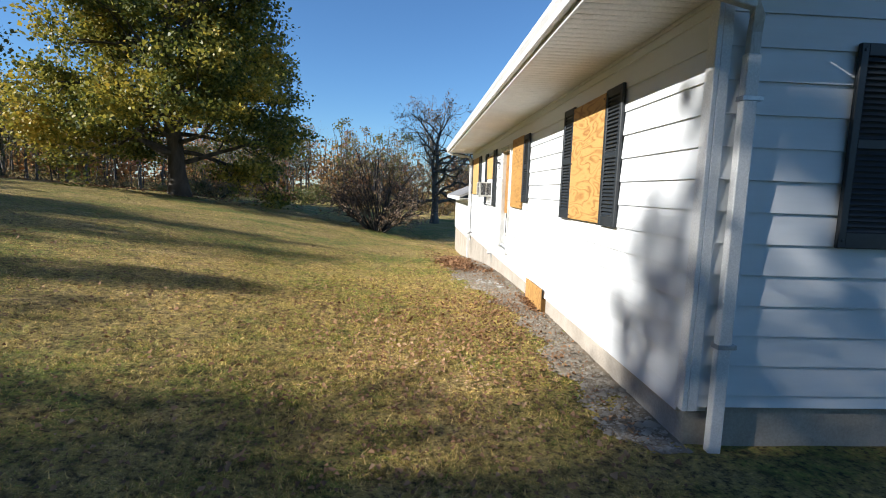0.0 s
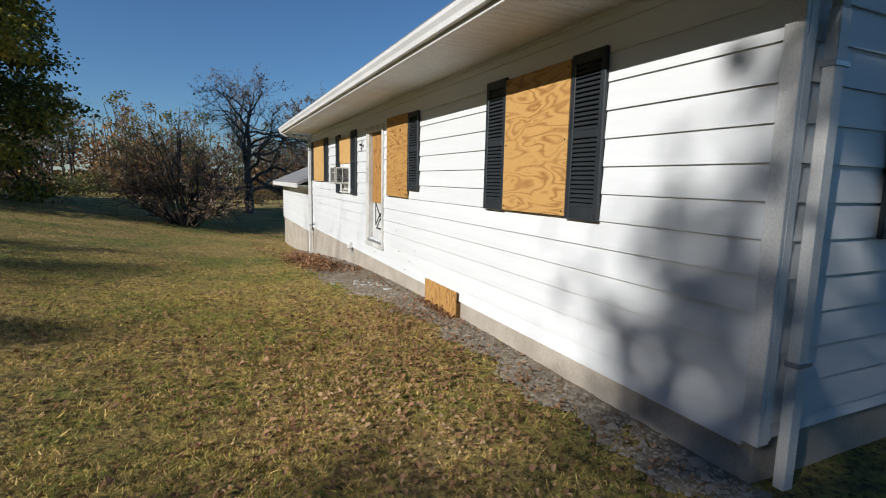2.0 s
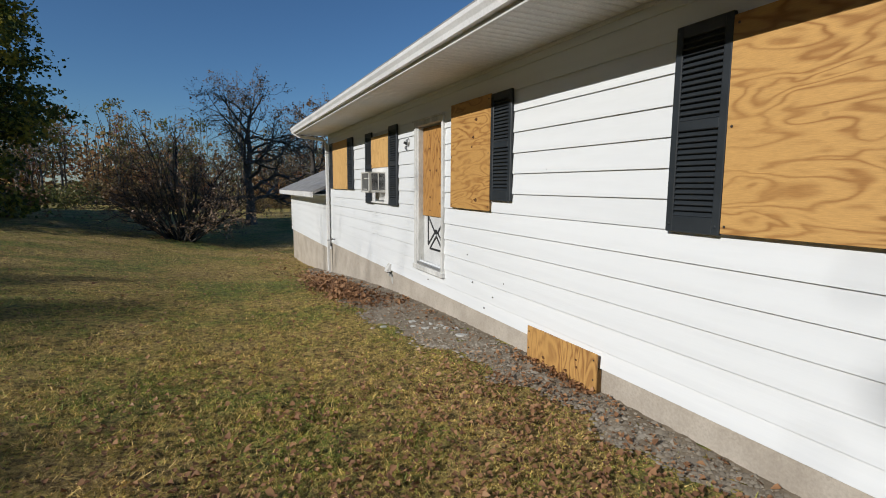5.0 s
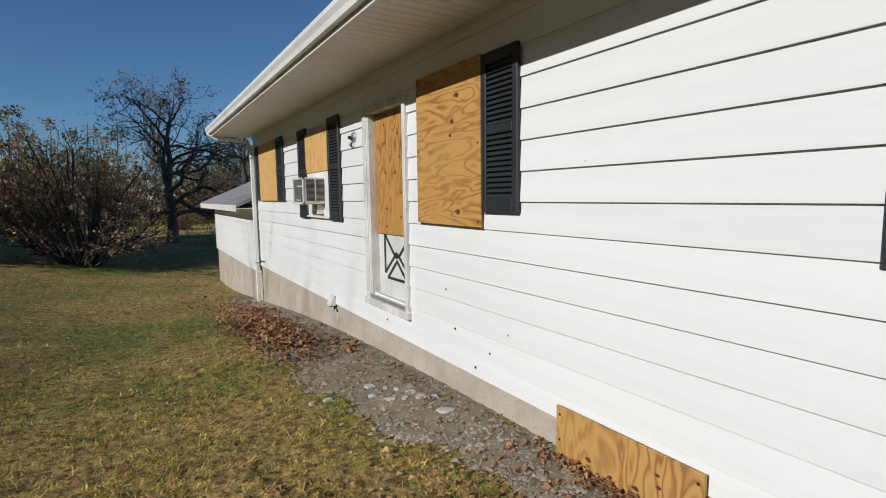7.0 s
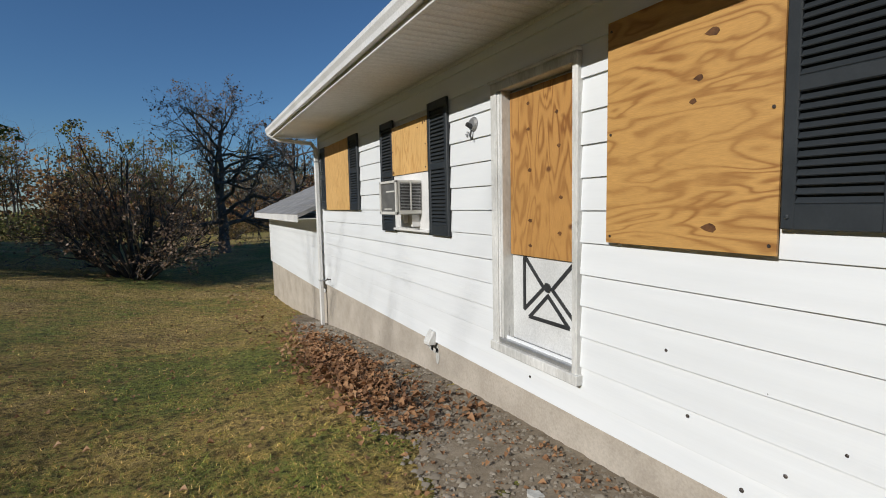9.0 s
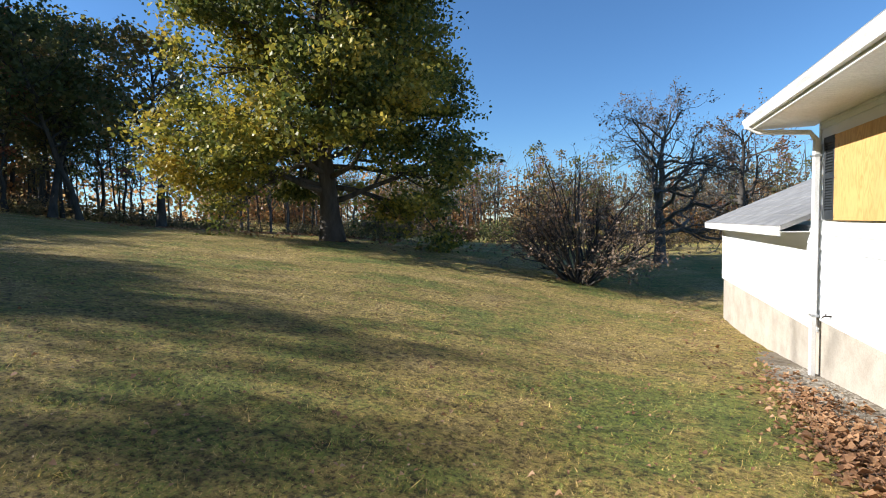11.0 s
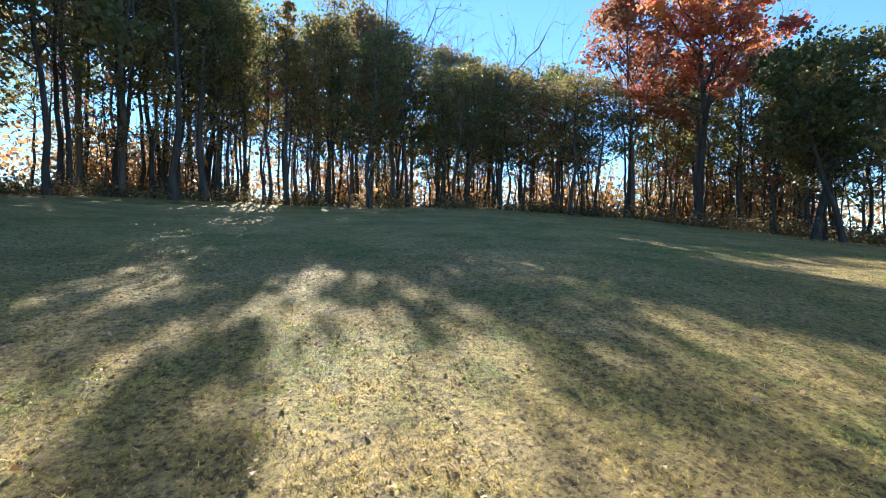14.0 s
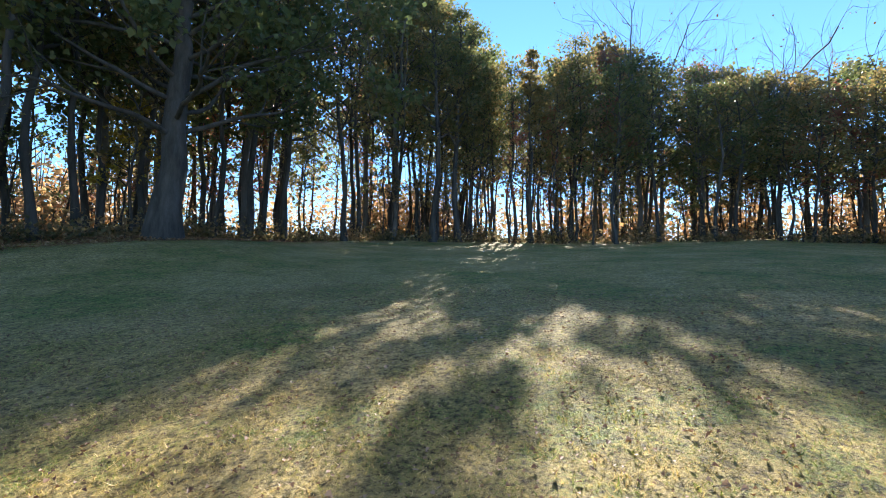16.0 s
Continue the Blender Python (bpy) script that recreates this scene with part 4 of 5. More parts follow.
tb.add([(0.01, 0, 0), (-0.06, 0, 0), (-0.085, 0, -0.012), (-0.092, 0, -0.04)], [0.011, 0.012, 0.012, 0.010], 8)
tb.mesh("spout", M_nail, spig)
part("handle", boxed((-0.055, -0.028, 0.02), (-0.045, 0.028, 0.03), 0.003), M_nail, spig)
tb = Tubes()
tb.add([(-0.05, 0, 0.008), (-0.05, 0, 0.022)], [0.005, 0.005], 6)
tb.mesh("stem", M_nail, spig)

# small scars on the siding: screw holes and dents
rs = random.Random(11)
for y, z in ((8.24, 0.60), (8.16, 0.275), (8.34, 0.12), (7.28, 1.60), (8.75, 0.66), (8.62, 0.36), (7.95, 0.46), (9.9, 0.17)):
    bm = bmesh.new()
    bmesh.ops.create_uvsphere(bm, u_segments=8, v_segments=5, radius=0.011 * rs.uniform(0.6, 1.1), matrix=Matrix.Translation((W + 0.005, y, z)) @ Matrix.Diagonal((0.6, 1, 1, 1)))
    hpart("screw_plug", bm, M_nail)

# ---- trees ----
def unit(v):
    return v / (np.linalg.norm(v) + 1e-9)


def wander(rng, start, direction, length, steps, bend, lift=0.0):
    """A crooked line of points from start."""
    pts = [np.array(start, dtype=float)]
    d = unit(np.array(direction, dtype=float))
    for _ in range(steps):
        d = unit(d + rng.normal(0, bend, 3) + np.array([0, 0, lift]))
        pts.append(pts[-1] + d * length / steps)
    return np.array(pts)


def side_way(rng, d, angle):
    """A direction at that angle (radians) off d, in a chance plane."""
    r = rng.normal(size=3)
    r = unit(r - r.dot(d) * d)
    return unit(d * math.cos(angle) + r * math.sin(angle))


def grow(rng, tubes, tips, start, d, length, radius, level, depth, bend, lift, kids, shrink, sides):
    steps = max(3, int(length / (0.5 if level < 2 else 0.35)))
    steps = min(steps, (8, 5, 4, 3)[min(level, 3)])
    p = wander(rng, start, d, length, steps, bend, lift)
    r = np.linspace(radius, radius * 0.45, len(p))
    tubes.add(p, r, max(3, sides - 2 * level))
    if level >= depth:
        tips.extend(p[1:])
        return
    k = kids[level]
    for i in range(k):
        f = rng.uniform(0.35, 1.0) if i else 1.0
        j = int(round(f * (len(p) - 1)))
        dd = unit(p[min(j, len(p) - 1)] - p[max(j - 1, 0)])
        grow(rng, tubes, tips, p[j], side_way(rng, dd, rng.uniform(0.35, 0.95)), length * shrink * rng.uniform(0.7, 1.15), max(r[j] * 0.6, 0.004), level + 1, depth, bend, lift, kids, shrink, sides)


def tree(name, at, seed, height, trunk_r, crown_lo, radius, bark, leaf, n_leaves, leaf_size, limbs=22, kids=(3, 3), depth=2, dome=0.75,
         bend=0.12, lift=0.03, lean=(0, 0), clump=0.5, label="", category="tree", group="", up_bias=0.35, sides=7, flat=0.6):
    """A tree with a tapered trunk, limbs that reach the crown's outline, twigs, and leaves in loose clumps on the twigs."""
    rng = np.random.default_rng(seed)
    ob = empty(name, at, label, category, group)
    tb = Tubes()
    tips = []
    k = 12
    hs = np.linspace(-0.25, height * 0.93, k)
    wob = np.cumsum(rng.normal(0, height * 0.008, (k, 2)), axis=0)
    tp = np.stack([wob[:, 0] - wob[1, 0] + lean[0] * hs, wob[:, 1] - wob[1, 1] + lean[1] * hs, hs], -1)
    tr = trunk_r * np.clip(1 - hs / height, 0.03, 1) ** 0.8
    tr[0] *= 1.5
    tr[1] *= 1.08
    tb.add(tp, tr, 10)
    for i in range(limbs):
        f = (i + rng.uniform(0.1, 0.9)) / limbs
        z = crown_lo * 0.85 + (height * 0.90 - crown_lo * 0.85) * f
        c = np.array([np.interp(z, hs, tp[:, 0]), np.interp(z, hs, tp[:, 1]), z])
        reach = radius * (max(0.0, 1 - max(0.0, (f - (1 - dome)) / dome) ** 2.0)) ** 0.5 * rng.uniform(0.78, 1.05)
        reach = max(reach, radius * 0.18)
        a = i * 2.39996 + rng.uniform(-0.5, 0.5)
        up = up_bias + 0.75 * f + rng.uniform(-0.15, 0.2)
        d = np.array([math.cos(a), math.sin(a), up])
        grow(rng, tb, tips, c, d, reach * 0.80, min(trunk_r * 0.42, 0.13) * (1 - 0.65 * f) + 0.008, 0, depth, bend, lift, kids, 0.55, sides)
    tb.mesh("trunk", bark, ob)
    if n_leaves:
        tips = np.array(tips)
        c = tips[rng.integers(0, len(tips), n_leaves)] + rng.normal(0, clump, (n_leaves, 3)) * np.array([1, 1, flat])
        v, f = leaf_arrays(rng, c, leaf_size)
        raw("crown", v, f, leaf, ob)
    return ob


def on_ground(x, y, dz=0.0):
    return (x, y, gz(x, y) + dz)


# the lone maple on the lawn
tree("maple_tree", on_ground(-12.4, 26.8), 21, 15.6, 0.42, 1.9, 5.6, M_bark, M_leaf_maple, 165000, 0.175, limbs=72, kids=(5, 4), dome=0.72,
     bend=0.13, clump=0.42, flat=0.32, up_bias=-0.05, label="large broad maple, green turning yellow, standing alone on the lawn", category="maple tree")
tree("red_maple_tree", on_ground(-40.5, 25.2), 33, 25.5, 0.30, 8.5, 5.9, M_bark, M_leaf_red, 20000, 0.32, limbs=30, kids=(4, 3), dome=0.8,
     clump=0.38, up_bias=0.5, label="tall red and orange maple at the wood's edge", category="maple tree")
tree("red_maple_tree", on_ground(-45.5, 21.5), 34, 19.0, 0.24, 8.0, 5.2, M_bark, M_leaf_dull, 6500, 0.34, limbs=22, kids=(4, 3), dome=0.8,
     clump=0.4, up_bias=0.5, label="dull red maple in the wood's edge", category="maple tree")
tree("oak_tree", on_ground(-14.6, -15.0), 41, 21.0, 0.66, 5.2, 9.0, M_bark, M_leaf_green, 30000, 0.30, limbs=40, kids=(4, 4), dome=0.6,
     clump=0.36, up_bias=0.1, label="massive dark-trunked oak at the wood's edge, still in leaf", category="oak tree")
tree("leaning_tree", on_ground(-33.0, 28.8), 43, 13.0, 0.2, 5.5, 3.6, M_bark, M_leaf_green, 4200, 0.28, limbs=16, kids=(4, 3), lean=(-0.12, 0.28),
     clump=0.45, label="leaning dark tree at the wood's edge", category="tree")
tree("leaning_tree", on_ground(-32.4, 30.2), 44, 12.0, 0.17, 5.0, 3.4, M_bark, M_leaf_green, 3600, 0.28, limbs=16, kids=(4, 3), lean=(-0.05, -0.30),
     clump=0.45, label="leaning dark tree at the wood's edge", category="tree")
tree("oak_tree", on_ground(-29.2, 33.2), 45, 12.5, 0.27, 4.6, 3.8, M_bark, M_leaf_green, 4800, 0.28, limbs=18, kids=(4, 3),
     clump=0.45, label="dark-trunked tree behind the maple's skirt", category="oak tree")


# nearly bare orchard tree behind the shrub
def bare_tree(name, at, seed, height, trunk_r, limbs, spread, bark, leaf, n_leaves, label, fork=0.22, depth=3, kids=(5, 5, 3), up=0.9, category="tree", group="", sides=4):
    rng = np.random.default_rng(seed)
    ob = empty(name, at, label, category, group)
    tb = Tubes()
    tips = []
    hs = np.linspace(-0.25, height * fork, 6)
    tp = np.stack([rng.normal(0, 0.05, 6), rng.normal(0, 0.05, 6), hs], -1)
    tp[:2, :2] = 0
    tb.add(tp, np.linspace(trunk_r * 1.25, trunk_r * 0.8, 6), 10)
    for i in range(limbs):
        a = i * 2.39996 + rng.uniform(-0.4, 0.4)
        d = np.array([math.cos(a) * spread, math.sin(a) * spread, up + rng.uniform(-0.3, 0.5) * up])
        start = tp[-1] if i < limbs * 0.6 else tp[3] * 0.4 + tp[4] * 0.6
        grow(rng, tb, tips, start, d, height * (1 - fork) * rng.uniform(0.42, 0.62), trunk_r * rng.uniform(0.4, 0.6), 0, depth, 0.2, 0.05, kids, 0.55, sides)
    tb.mesh("trunk", bark, ob)
    if n_leaves:
        tips = np.array(tips)
        c = tips[rng.integers(0, len(tips), n_leaves)] + rng.normal(0, 0.07, (n_leaves, 3))
        v, f = leaf_arrays(rng, c, 0.13)
        raw("crown", v, f, leaf, ob)
    return ob


tree("apple_tree", on_ground(1.35, 36.5), 52, 7.7, 0.30, 1.5, 4.8, M_bark2, M_leaf_hedge, 5000, 0.09, limbs=20, kids=(6, 5, 4), depth=3, dome=0.6, bend=0.30, lift=0.03, clump=0.05, up_bias=0.1,
     label="old crooked apple tree, nearly bare, with a few brown leaves", category="tree")
tree("apple_tree", on_ground(6.5, 43.0), 57, 8.2, 0.3, 1.8, 4.6, M_bark, M_leaf_brown, 4200, 0.11, limbs=14, kids=(5, 4, 3), depth=3, dome=0.5, bend=0.24, lift=0.05, clump=0.06, up_bias=0.3,
     label="old crooked apple tree, nearly bare, at the far lawn", category="tree")


# many-stemmed shrub
def shrub(name, at, seed, stems, height, spread, bark, leaf, n_leaves, label):
    rng = np.random.default_rng(seed)
    ob = empty(name, at, label, "shrub")
    tb = Tubes()
    tips = []
    for i in range(stems):
        a = i * 2.39996 + rng.uniform(-0.4, 0.4)
        f = math.sqrt((i + 0.5) / stems)
        d = np.array([math.cos(a) * spread * f, math.sin(a) * spread * f, 1.0 - 0.3 * f ** 3])
        s = np.array([math.cos(a) * 0.35 * f, math.sin(a) * 0.35 * f, -0.15])
        grow(rng, tb, tips, s, d, height * rng.uniform(0.5, 0.62) * (1 - 0.22 * f), rng.uniform(0.035, 0.07), 0, 3, 0.13, 0.03, (6, 5, 4), 0.40, 6)
    for i in range(5):                                # a few long shoots stand clear of the mass
        d = np.array([rng.normal(0, 0.22), rng.normal(0, 0.22), 1.0])
        grow(rng, tb, tips, (rng.normal(0, 0.2), rng.normal(0, 0.2), 0), d, height * rng.uniform(0.68, 0.82), 0.045, 1, 3, 0.08, 0.02, (5, 6, 4), 0.22, 7)
    tb.mesh("branchwork", bark, ob)
    tips = np.array(tips)
    c = tips[rng.integers(0, len(tips), n_leaves)] + rng.normal(0, 0.06, (n_leaves, 3))
    v, f = leaf_arrays(rng, c, 0.085)
    raw("foliage", v, f, leaf, ob)
    return ob


shrub("shrub", on_ground(-1.95, 25.6), 61, 40, 5.1, 1.2, M_bark, M_leaf_hedge, 5200, "large many-stemmed shrub, mostly bare, with dry brown leaves")

# ---- the wood ----
KINDS = []
for i, (h, r, lo, rad, leaf, nl) in enumerate((
        (20.5, 0.20, 7.5, 3.5, M_leaf_green, 2000), (19.0, 0.17, 6.5, 3.2, M_leaf_olive, 1800), (21.5, 0.22, 8.5, 3.7, M_leaf_green, 1900),
        (17.0, 0.15, 6.0, 2.9, M_leaf_green, 2000), (18.0, 0.16, 8.5, 2.8, M_leaf_olive, 1300), (15.5, 0.13, 5.0, 2.8, M_leaf_olive, 1700))):
    KINDS.append(tree("woodland_tree", (400 + 12 * i, 300, 0), 100 + i, h, r, lo, rad, M_bark, leaf, nl, 0.25, limbs=18, kids=(3, 2), depth=2, dome=0.7, clump=0.48, up_bias=0.4, sides=4,
                      label="tall slender woodland tree in thin autumn leaf", category="tree", group="trees of the wood"))
BACKS = []
for i, (h, lo, rad, leaf) in enumerate(((20.0, 7.5, 3.8, M_leaf_green), (19.0, 6.5, 3.5, M_leaf_olive), (21.0, 8.0, 4.0, M_leaf_green), (18.5, 6.0, 3.7, M_leaf_dull))):
    BACKS.append(tree("woodland_tree", (400 + 12 * i, 290, 0), 170 + i, h, 0.17, lo, rad, M_bark, leaf, 1300, 0.37, limbs=15, kids=(2,), depth=1, dome=0.7, clump=0.5, up_bias=0.45, sides=4,
                      label="tall woodland tree standing deep in the wood", category="tree", group="trees of the wood"))
POLES = []
for i in range(4):
    POLES.append(tree("sapling", (400 + 6 * i, 320, 0), 130 + i, 9.5 + 1.2 * i, 0.055 + 0.012 * i, 3.2, 1.5, M_bark, (M_leaf_green, M_leaf_olive, M_under, M_leaf_dull)[i], 420, 0.26, limbs=9, kids=(2,), depth=1, dome=0.8,
                      bend=0.16, clump=0.35, sides=4, lean=(0.03 * (i - 1.5), 0.02), label="thin dark sapling in the wood", category="sapling", group="saplings in the wood"))
BARES = []
for i in range(3):
    BARES.append(bare_tree("bare_tree", (400 + 8 * i, 340, 0), 150 + i, 15.0 + 2 * i, 0.14, 6, 0.3, M_bark2, M_leaf_brown, 60, "slender leafless tree in the wood", fork=0.3, depth=2, kids=(5, 4), up=1.0, group="bare trees of the wood"))
EDGE = [(0, -15), (-8, -15), (-18, -18), (-30, -18), (-38, -8), (-40, 4), (-40.5, 12), (-40, 19), (-37, 25), (-33.5, 31), (-33, 37), (-36, 44), (-25, 54), (-11, 61), (4, 64), (20, 63)]
EDGE_LEN = [math.dist(a, b) for a, b in zip(EDGE, EDGE[1:])]


def along_edge(s):
    """The point at that length along the wood's edge, and the way into the wood."""
    for (a, b), q in zip(zip(EDGE, EDGE[1:]), EDGE_LEN):
        if s <= q:
            f = s / q
            t = (Vector(b) - Vector(a)).normalized()
            return Vector(a).lerp(Vector(b), f), Vector((-t.y, t.x))
        s -= q
    return Vector(EDGE[-1]), Vector((0, 1))


TOTAL = sum(EDGE_LEN)
rw = random.Random(77)


SUN_H = Vector((SUN_DIR.x, SUN_DIR.y)).normalized()
SUN_RISE = SUN_DIR.z / math.hypot(SUN_DIR.x, SUN_DIR.y)


def canopy(p, depth):
    """How tall the wood stands at a place: low towards the north, full height towards the south, taller the deeper in."""
    c = -p.x * SUN_H.y + p.y * SUN_H.x
    front = float(np.interp(c, [-60, -40, -26, -19, -17, -13.5, -12, -10.5, -9.9, -8.7, -8.3, -6.2, -5.6, -4, -3, -1.2, -0.5, 0.5, 1.2, 2.6, 10],
                            [10, 11.0, 11.5, 12, 15.5, 16.2, 17.2, 17.8, 14.6, 14.2, 13.8, 14.4, 16.2, 15.2, 14.8, 18.0, 19.5, 21.0, 23.2, 24.2, 24.0]))
    return front + 0.45 * max(0.0, depth)


def top_of(ob):
    return max(v.co.z for ch in ob.children for v in ch.data.vertices)


TOPS = {k.name: top_of(k) for k in KINDS + BACKS + POLES + BARES}


def plant(kind, p, height):
    q = height / TOPS[kind.name]
    c = -p.x * SUN_H.y + p.y * SUN_H.x
    wide = q ** 0.6 * (0.85 if -10.5 < c < 1 else 1.0)
    copy_thing(kind, Matrix.Translation(on_ground(p.x, p.y, -0.05)) @ Matrix.Rotation(rw.uniform(0, 6.28), 4, "Z") @ Matrix.Diagonal((wide * rw.uniform(0.9, 1.05), wide * rw.uniform(0.9, 1.05), q, 1)))


s = 0.0
while s < TOTAL:
    p, inn = along_edge(s)
    far = p.y > 36
    for row, (off, chance) in enumerate(((0.8, 0.85), (3.6, 0.75), (7.5, 0.65), (12.5, 0.6), (18.0, 0.55), (24.0, 0.45))):
        c = -p.x * SUN_H.y + p.y * SUN_H.x
        if rw.random() < chance * (0.6 if far or -18 < c < -12.5 else 1.0) and not (far and row > 4):
            depth = off + rw.uniform(-1.3, 1.6)
            q = p + inn * depth + Vector((rw.uniform(-0.8, 0.8), rw.uniform(-0.8, 0.8)))
            if (q - Vector((-14.6, -15.0))).length < 3.5 or (q - Vector((-38.0, 23.6))).length < 3.4:
                continue
            if far and rw.random() < 0.93:
                plant(rw.choice(BARES), q, rw.uniform(6.5, 10.5))
            else:
                plant(rw.choice(KINDS if row < 2 else BACKS[:3] if rw.random() < 0.85 else BACKS), q, (5.5 if far else canopy(q, depth)) * rw.uniform(0.80, 1.0))
    for _ in range(3):
        if rw.random() < 0.9:
            depth = rw.uniform(-0.3, 18.0)
            q = p + inn * depth + Vector((rw.uniform(-1.4, 1.4), rw.uniform(-1.4, 1.4)))
            plant(rw.choice(POLES), q, min(rw.uniform(6.0, 12.0), canopy(q, depth) * 0.85))
    if rw.random() < 0.6 and not far:
        depth = rw.uniform(2, 12)
        q = p + inn * depth
        plant(rw.choice(BARES), q, canopy(q, depth) * (rw.uniform(1.15, 1.4) if q.y > 0 else rw.uniform(1.0, 1.1)))
    s += rw.uniform(1.8, 2.6)
for _ in range(26):                                   # the wood goes on to the south-west
    q = Vector((rw.uniform(-78, -50), rw.uniform(-34, 12)))
    plant(rw.choice(BACKS[:3]), q, canopy(q, min(30.0, (-38 - q.x) * 0.94)) * rw.uniform(0.82, 0.97))
for _ in range(18):                                   # and to the south behind the oak
    q = Vector((rw.uniform(-50, -14), rw.uniform(-46, -30)))
    plant(rw.choice(BACKS[:3]), q, rw.uniform(14, 19))


def in_sun_line(c, d):
    """The place at c across the sun's way and d along it."""
    return on_ground(d * SUN_H.x - c * SUN_H.y, d * SUN_H.y + c * SUN_H.x)


# the wood closes up in front of the low sun
for i in range(7):
    x, y, _ = in_sun_line(-7.8 + 0.9 * i, 38.5 + 5.5 * (i % 2) + rw.uniform(0, 1.5))
    q = Vector((x, y))
    plant(KINDS[i % 6], q, canopy(q, 5.5 * (i % 2)) * rw.uniform(0.95, 1.0))
# fine-leaved oaks added to throw dappled shade on the corner of the house
for c, d, seed, h, rad, leaf, nl in ((-1.5, 37.0, 191, 20.2, 2.5, M_leaf_olive, 4000), (0.1, 35.5, 193, 20.4, 2.2, M_leaf_green, 4200)):
    tree("oak_tree", in_sun_line(c, d), seed, h, 0.24, 8.5, rad, M_bark, leaf, nl, 0.19, limbs=26, kids=(4, 3), depth=2, dome=0.55, clump=0.26, up_bias=0.35,
         label="tall oak at the wood's edge with small thinning leaves", category="oak tree", group="tall oaks of the wood's edge")
# slender oak added for the narrow shadow it throws on the lawn
tree("oak_tree", in_sun_line(-7.1, 38.0), 195, 16.8, 0.16, 11.0, 0.85, M_bark, M_leaf_olive, 1600, 0.22, limbs=16, kids=(3, 3), depth=2, dome=0.5, clump=0.2, up_bias=0.4,
     label="slender oak standing above its neighbours in the wood", category="oak tree", group="tall oaks of the wood's edge")
for k in KINDS + BACKS + POLES + BARES:                       # the patterns themselves stand deep in the wood
    q, inn = along_edge(rw.uniform(40, 90))
    q = q + inn * rw.uniform(18, 24)
    k.matrix_basis = Matrix.Translation(on_ground(q.x, q.y, -0.05))

tree("yellow_sapling", on_ground(-15.9, -21.4), 197, 8.2, 0.07, 3.4, 1.9, M_bark, M_leaf_yel, 1500, 0.18, limbs=12, kids=(3, 2), depth=2, clump=0.25,
     label="thin sapling in bright yellow leaf behind the oak", category="sapling")

# undergrowth along the edge
rng = np.random.default_rng(91)
cs, st = [], Tubes()
for _ in range(600):
    p, inn = along_edge(rng.uniform(0, TOTAL))
    o = p + inn * (rng.uniform(0, 1) ** 1.7 * 11.0 - 0.8)
    hgt = rng.uniform(0.35, 1.5)
    base = np.array([o.x, o.y, gz(o.x, o.y)])
    k = int(rng.uniform(40, 110))
    cs.append(base + np.stack([rng.normal(0, 0.55, k), rng.normal(0, 0.55, k), np.abs(rng.normal(0, 0.5, k)) * hgt + 0.05], -1))
    for _ in range(3):
        d = np.array([rng.normal(0, 0.4), rng.normal(0, 0.4), 1.0])
        st.add(wander(rng, base - np.array([0, 0, 0.05]), d, hgt * 1.3, 4, 0.15), np.linspace(0.012, 0.004, 5), 3)
v, f = leaf_arrays(rng, np.concatenate(cs), 0.2)
tagged(raw("undergrowth", v, f, M_under), "low brown and green undergrowth along the wood's edge", "undergrowth", kind="stuff")
tagged(st.mesh("undergrowth_stems", M_bark), "thin stems of the undergrowth", "undergrowth", kind="stuff")

# the wood's depth: far leaves and stems that close the view between the trunks
rng = np.random.default_rng(93)
cs, st = [], Tubes()
for _ in range(900):
    p, inn = along_edge(rng.uniform(0, TOTAL))
    depth = rng.uniform(16, 44)
    o = p + inn * depth
    base = np.array([o.x, o.y, gz(o.x, o.y)])
    k = int(rng.uniform(30, 64))
    hgt = rng.uniform(2.0, 9.0)
    cs.append(base + np.stack([rng.normal(0, 1.1, k), rng.normal(0, 1.1, k), rng.uniform(0, 1, k) ** 1.3 * hgt + 0.1], -1))
    d = np.array([rng.normal(0, 0.12), rng.normal(0, 0.12), 1.0])
    st.add(wander(rng, base - np.array([0, 0, 0.2]), d, rng.uniform(6, 12), 4, 0.06), np.linspace(rng.uniform(0.05, 0.14), 0.03, 5), 4)
for _ in range(800):
    p, inn = along_edge(rng.uniform(0, TOTAL))
    o = p + inn * rng.uniform(22, 50)
    k = int(rng.uniform(30, 56))
    cs.append(np.array([o.x, o.y, gz(o.x, o.y)]) + np.stack([rng.normal(0, 1.6, k), rng.normal(0, 1.6, k), rng.uniform(0, 1, k) * rng.uniform(3.0, 9.0)], -1))
for _ in range(620):
    a, r = rng.uniform(radians(70), radians(255)), rng.uniform(62, 84)
    o = (-5 + r * math.cos(a), 10 + r * math.sin(a))
    k = int(rng.uniform(28, 48))
    cs.append(np.array([o[0], o[1], gz(*o)]) + np.stack([rng.normal(0, 2.0, k), rng.normal(0, 2.0, k), rng.uniform(0, 1, k) ** 1.2 * rng.uniform(4.0, 10.0)], -1))
v, f = leaf_arrays(rng, np.concatenate(cs), 0.55)
tagged(raw("far_wood_leaves", v, f, M_leaf_far), "brown and olive foliage deep in the wood", "woodland", kind="stuff")
tagged(st.mesh("far_wood_stems", M_bark), "thin trunks deep in the wood", "woodland", kind="stuff")

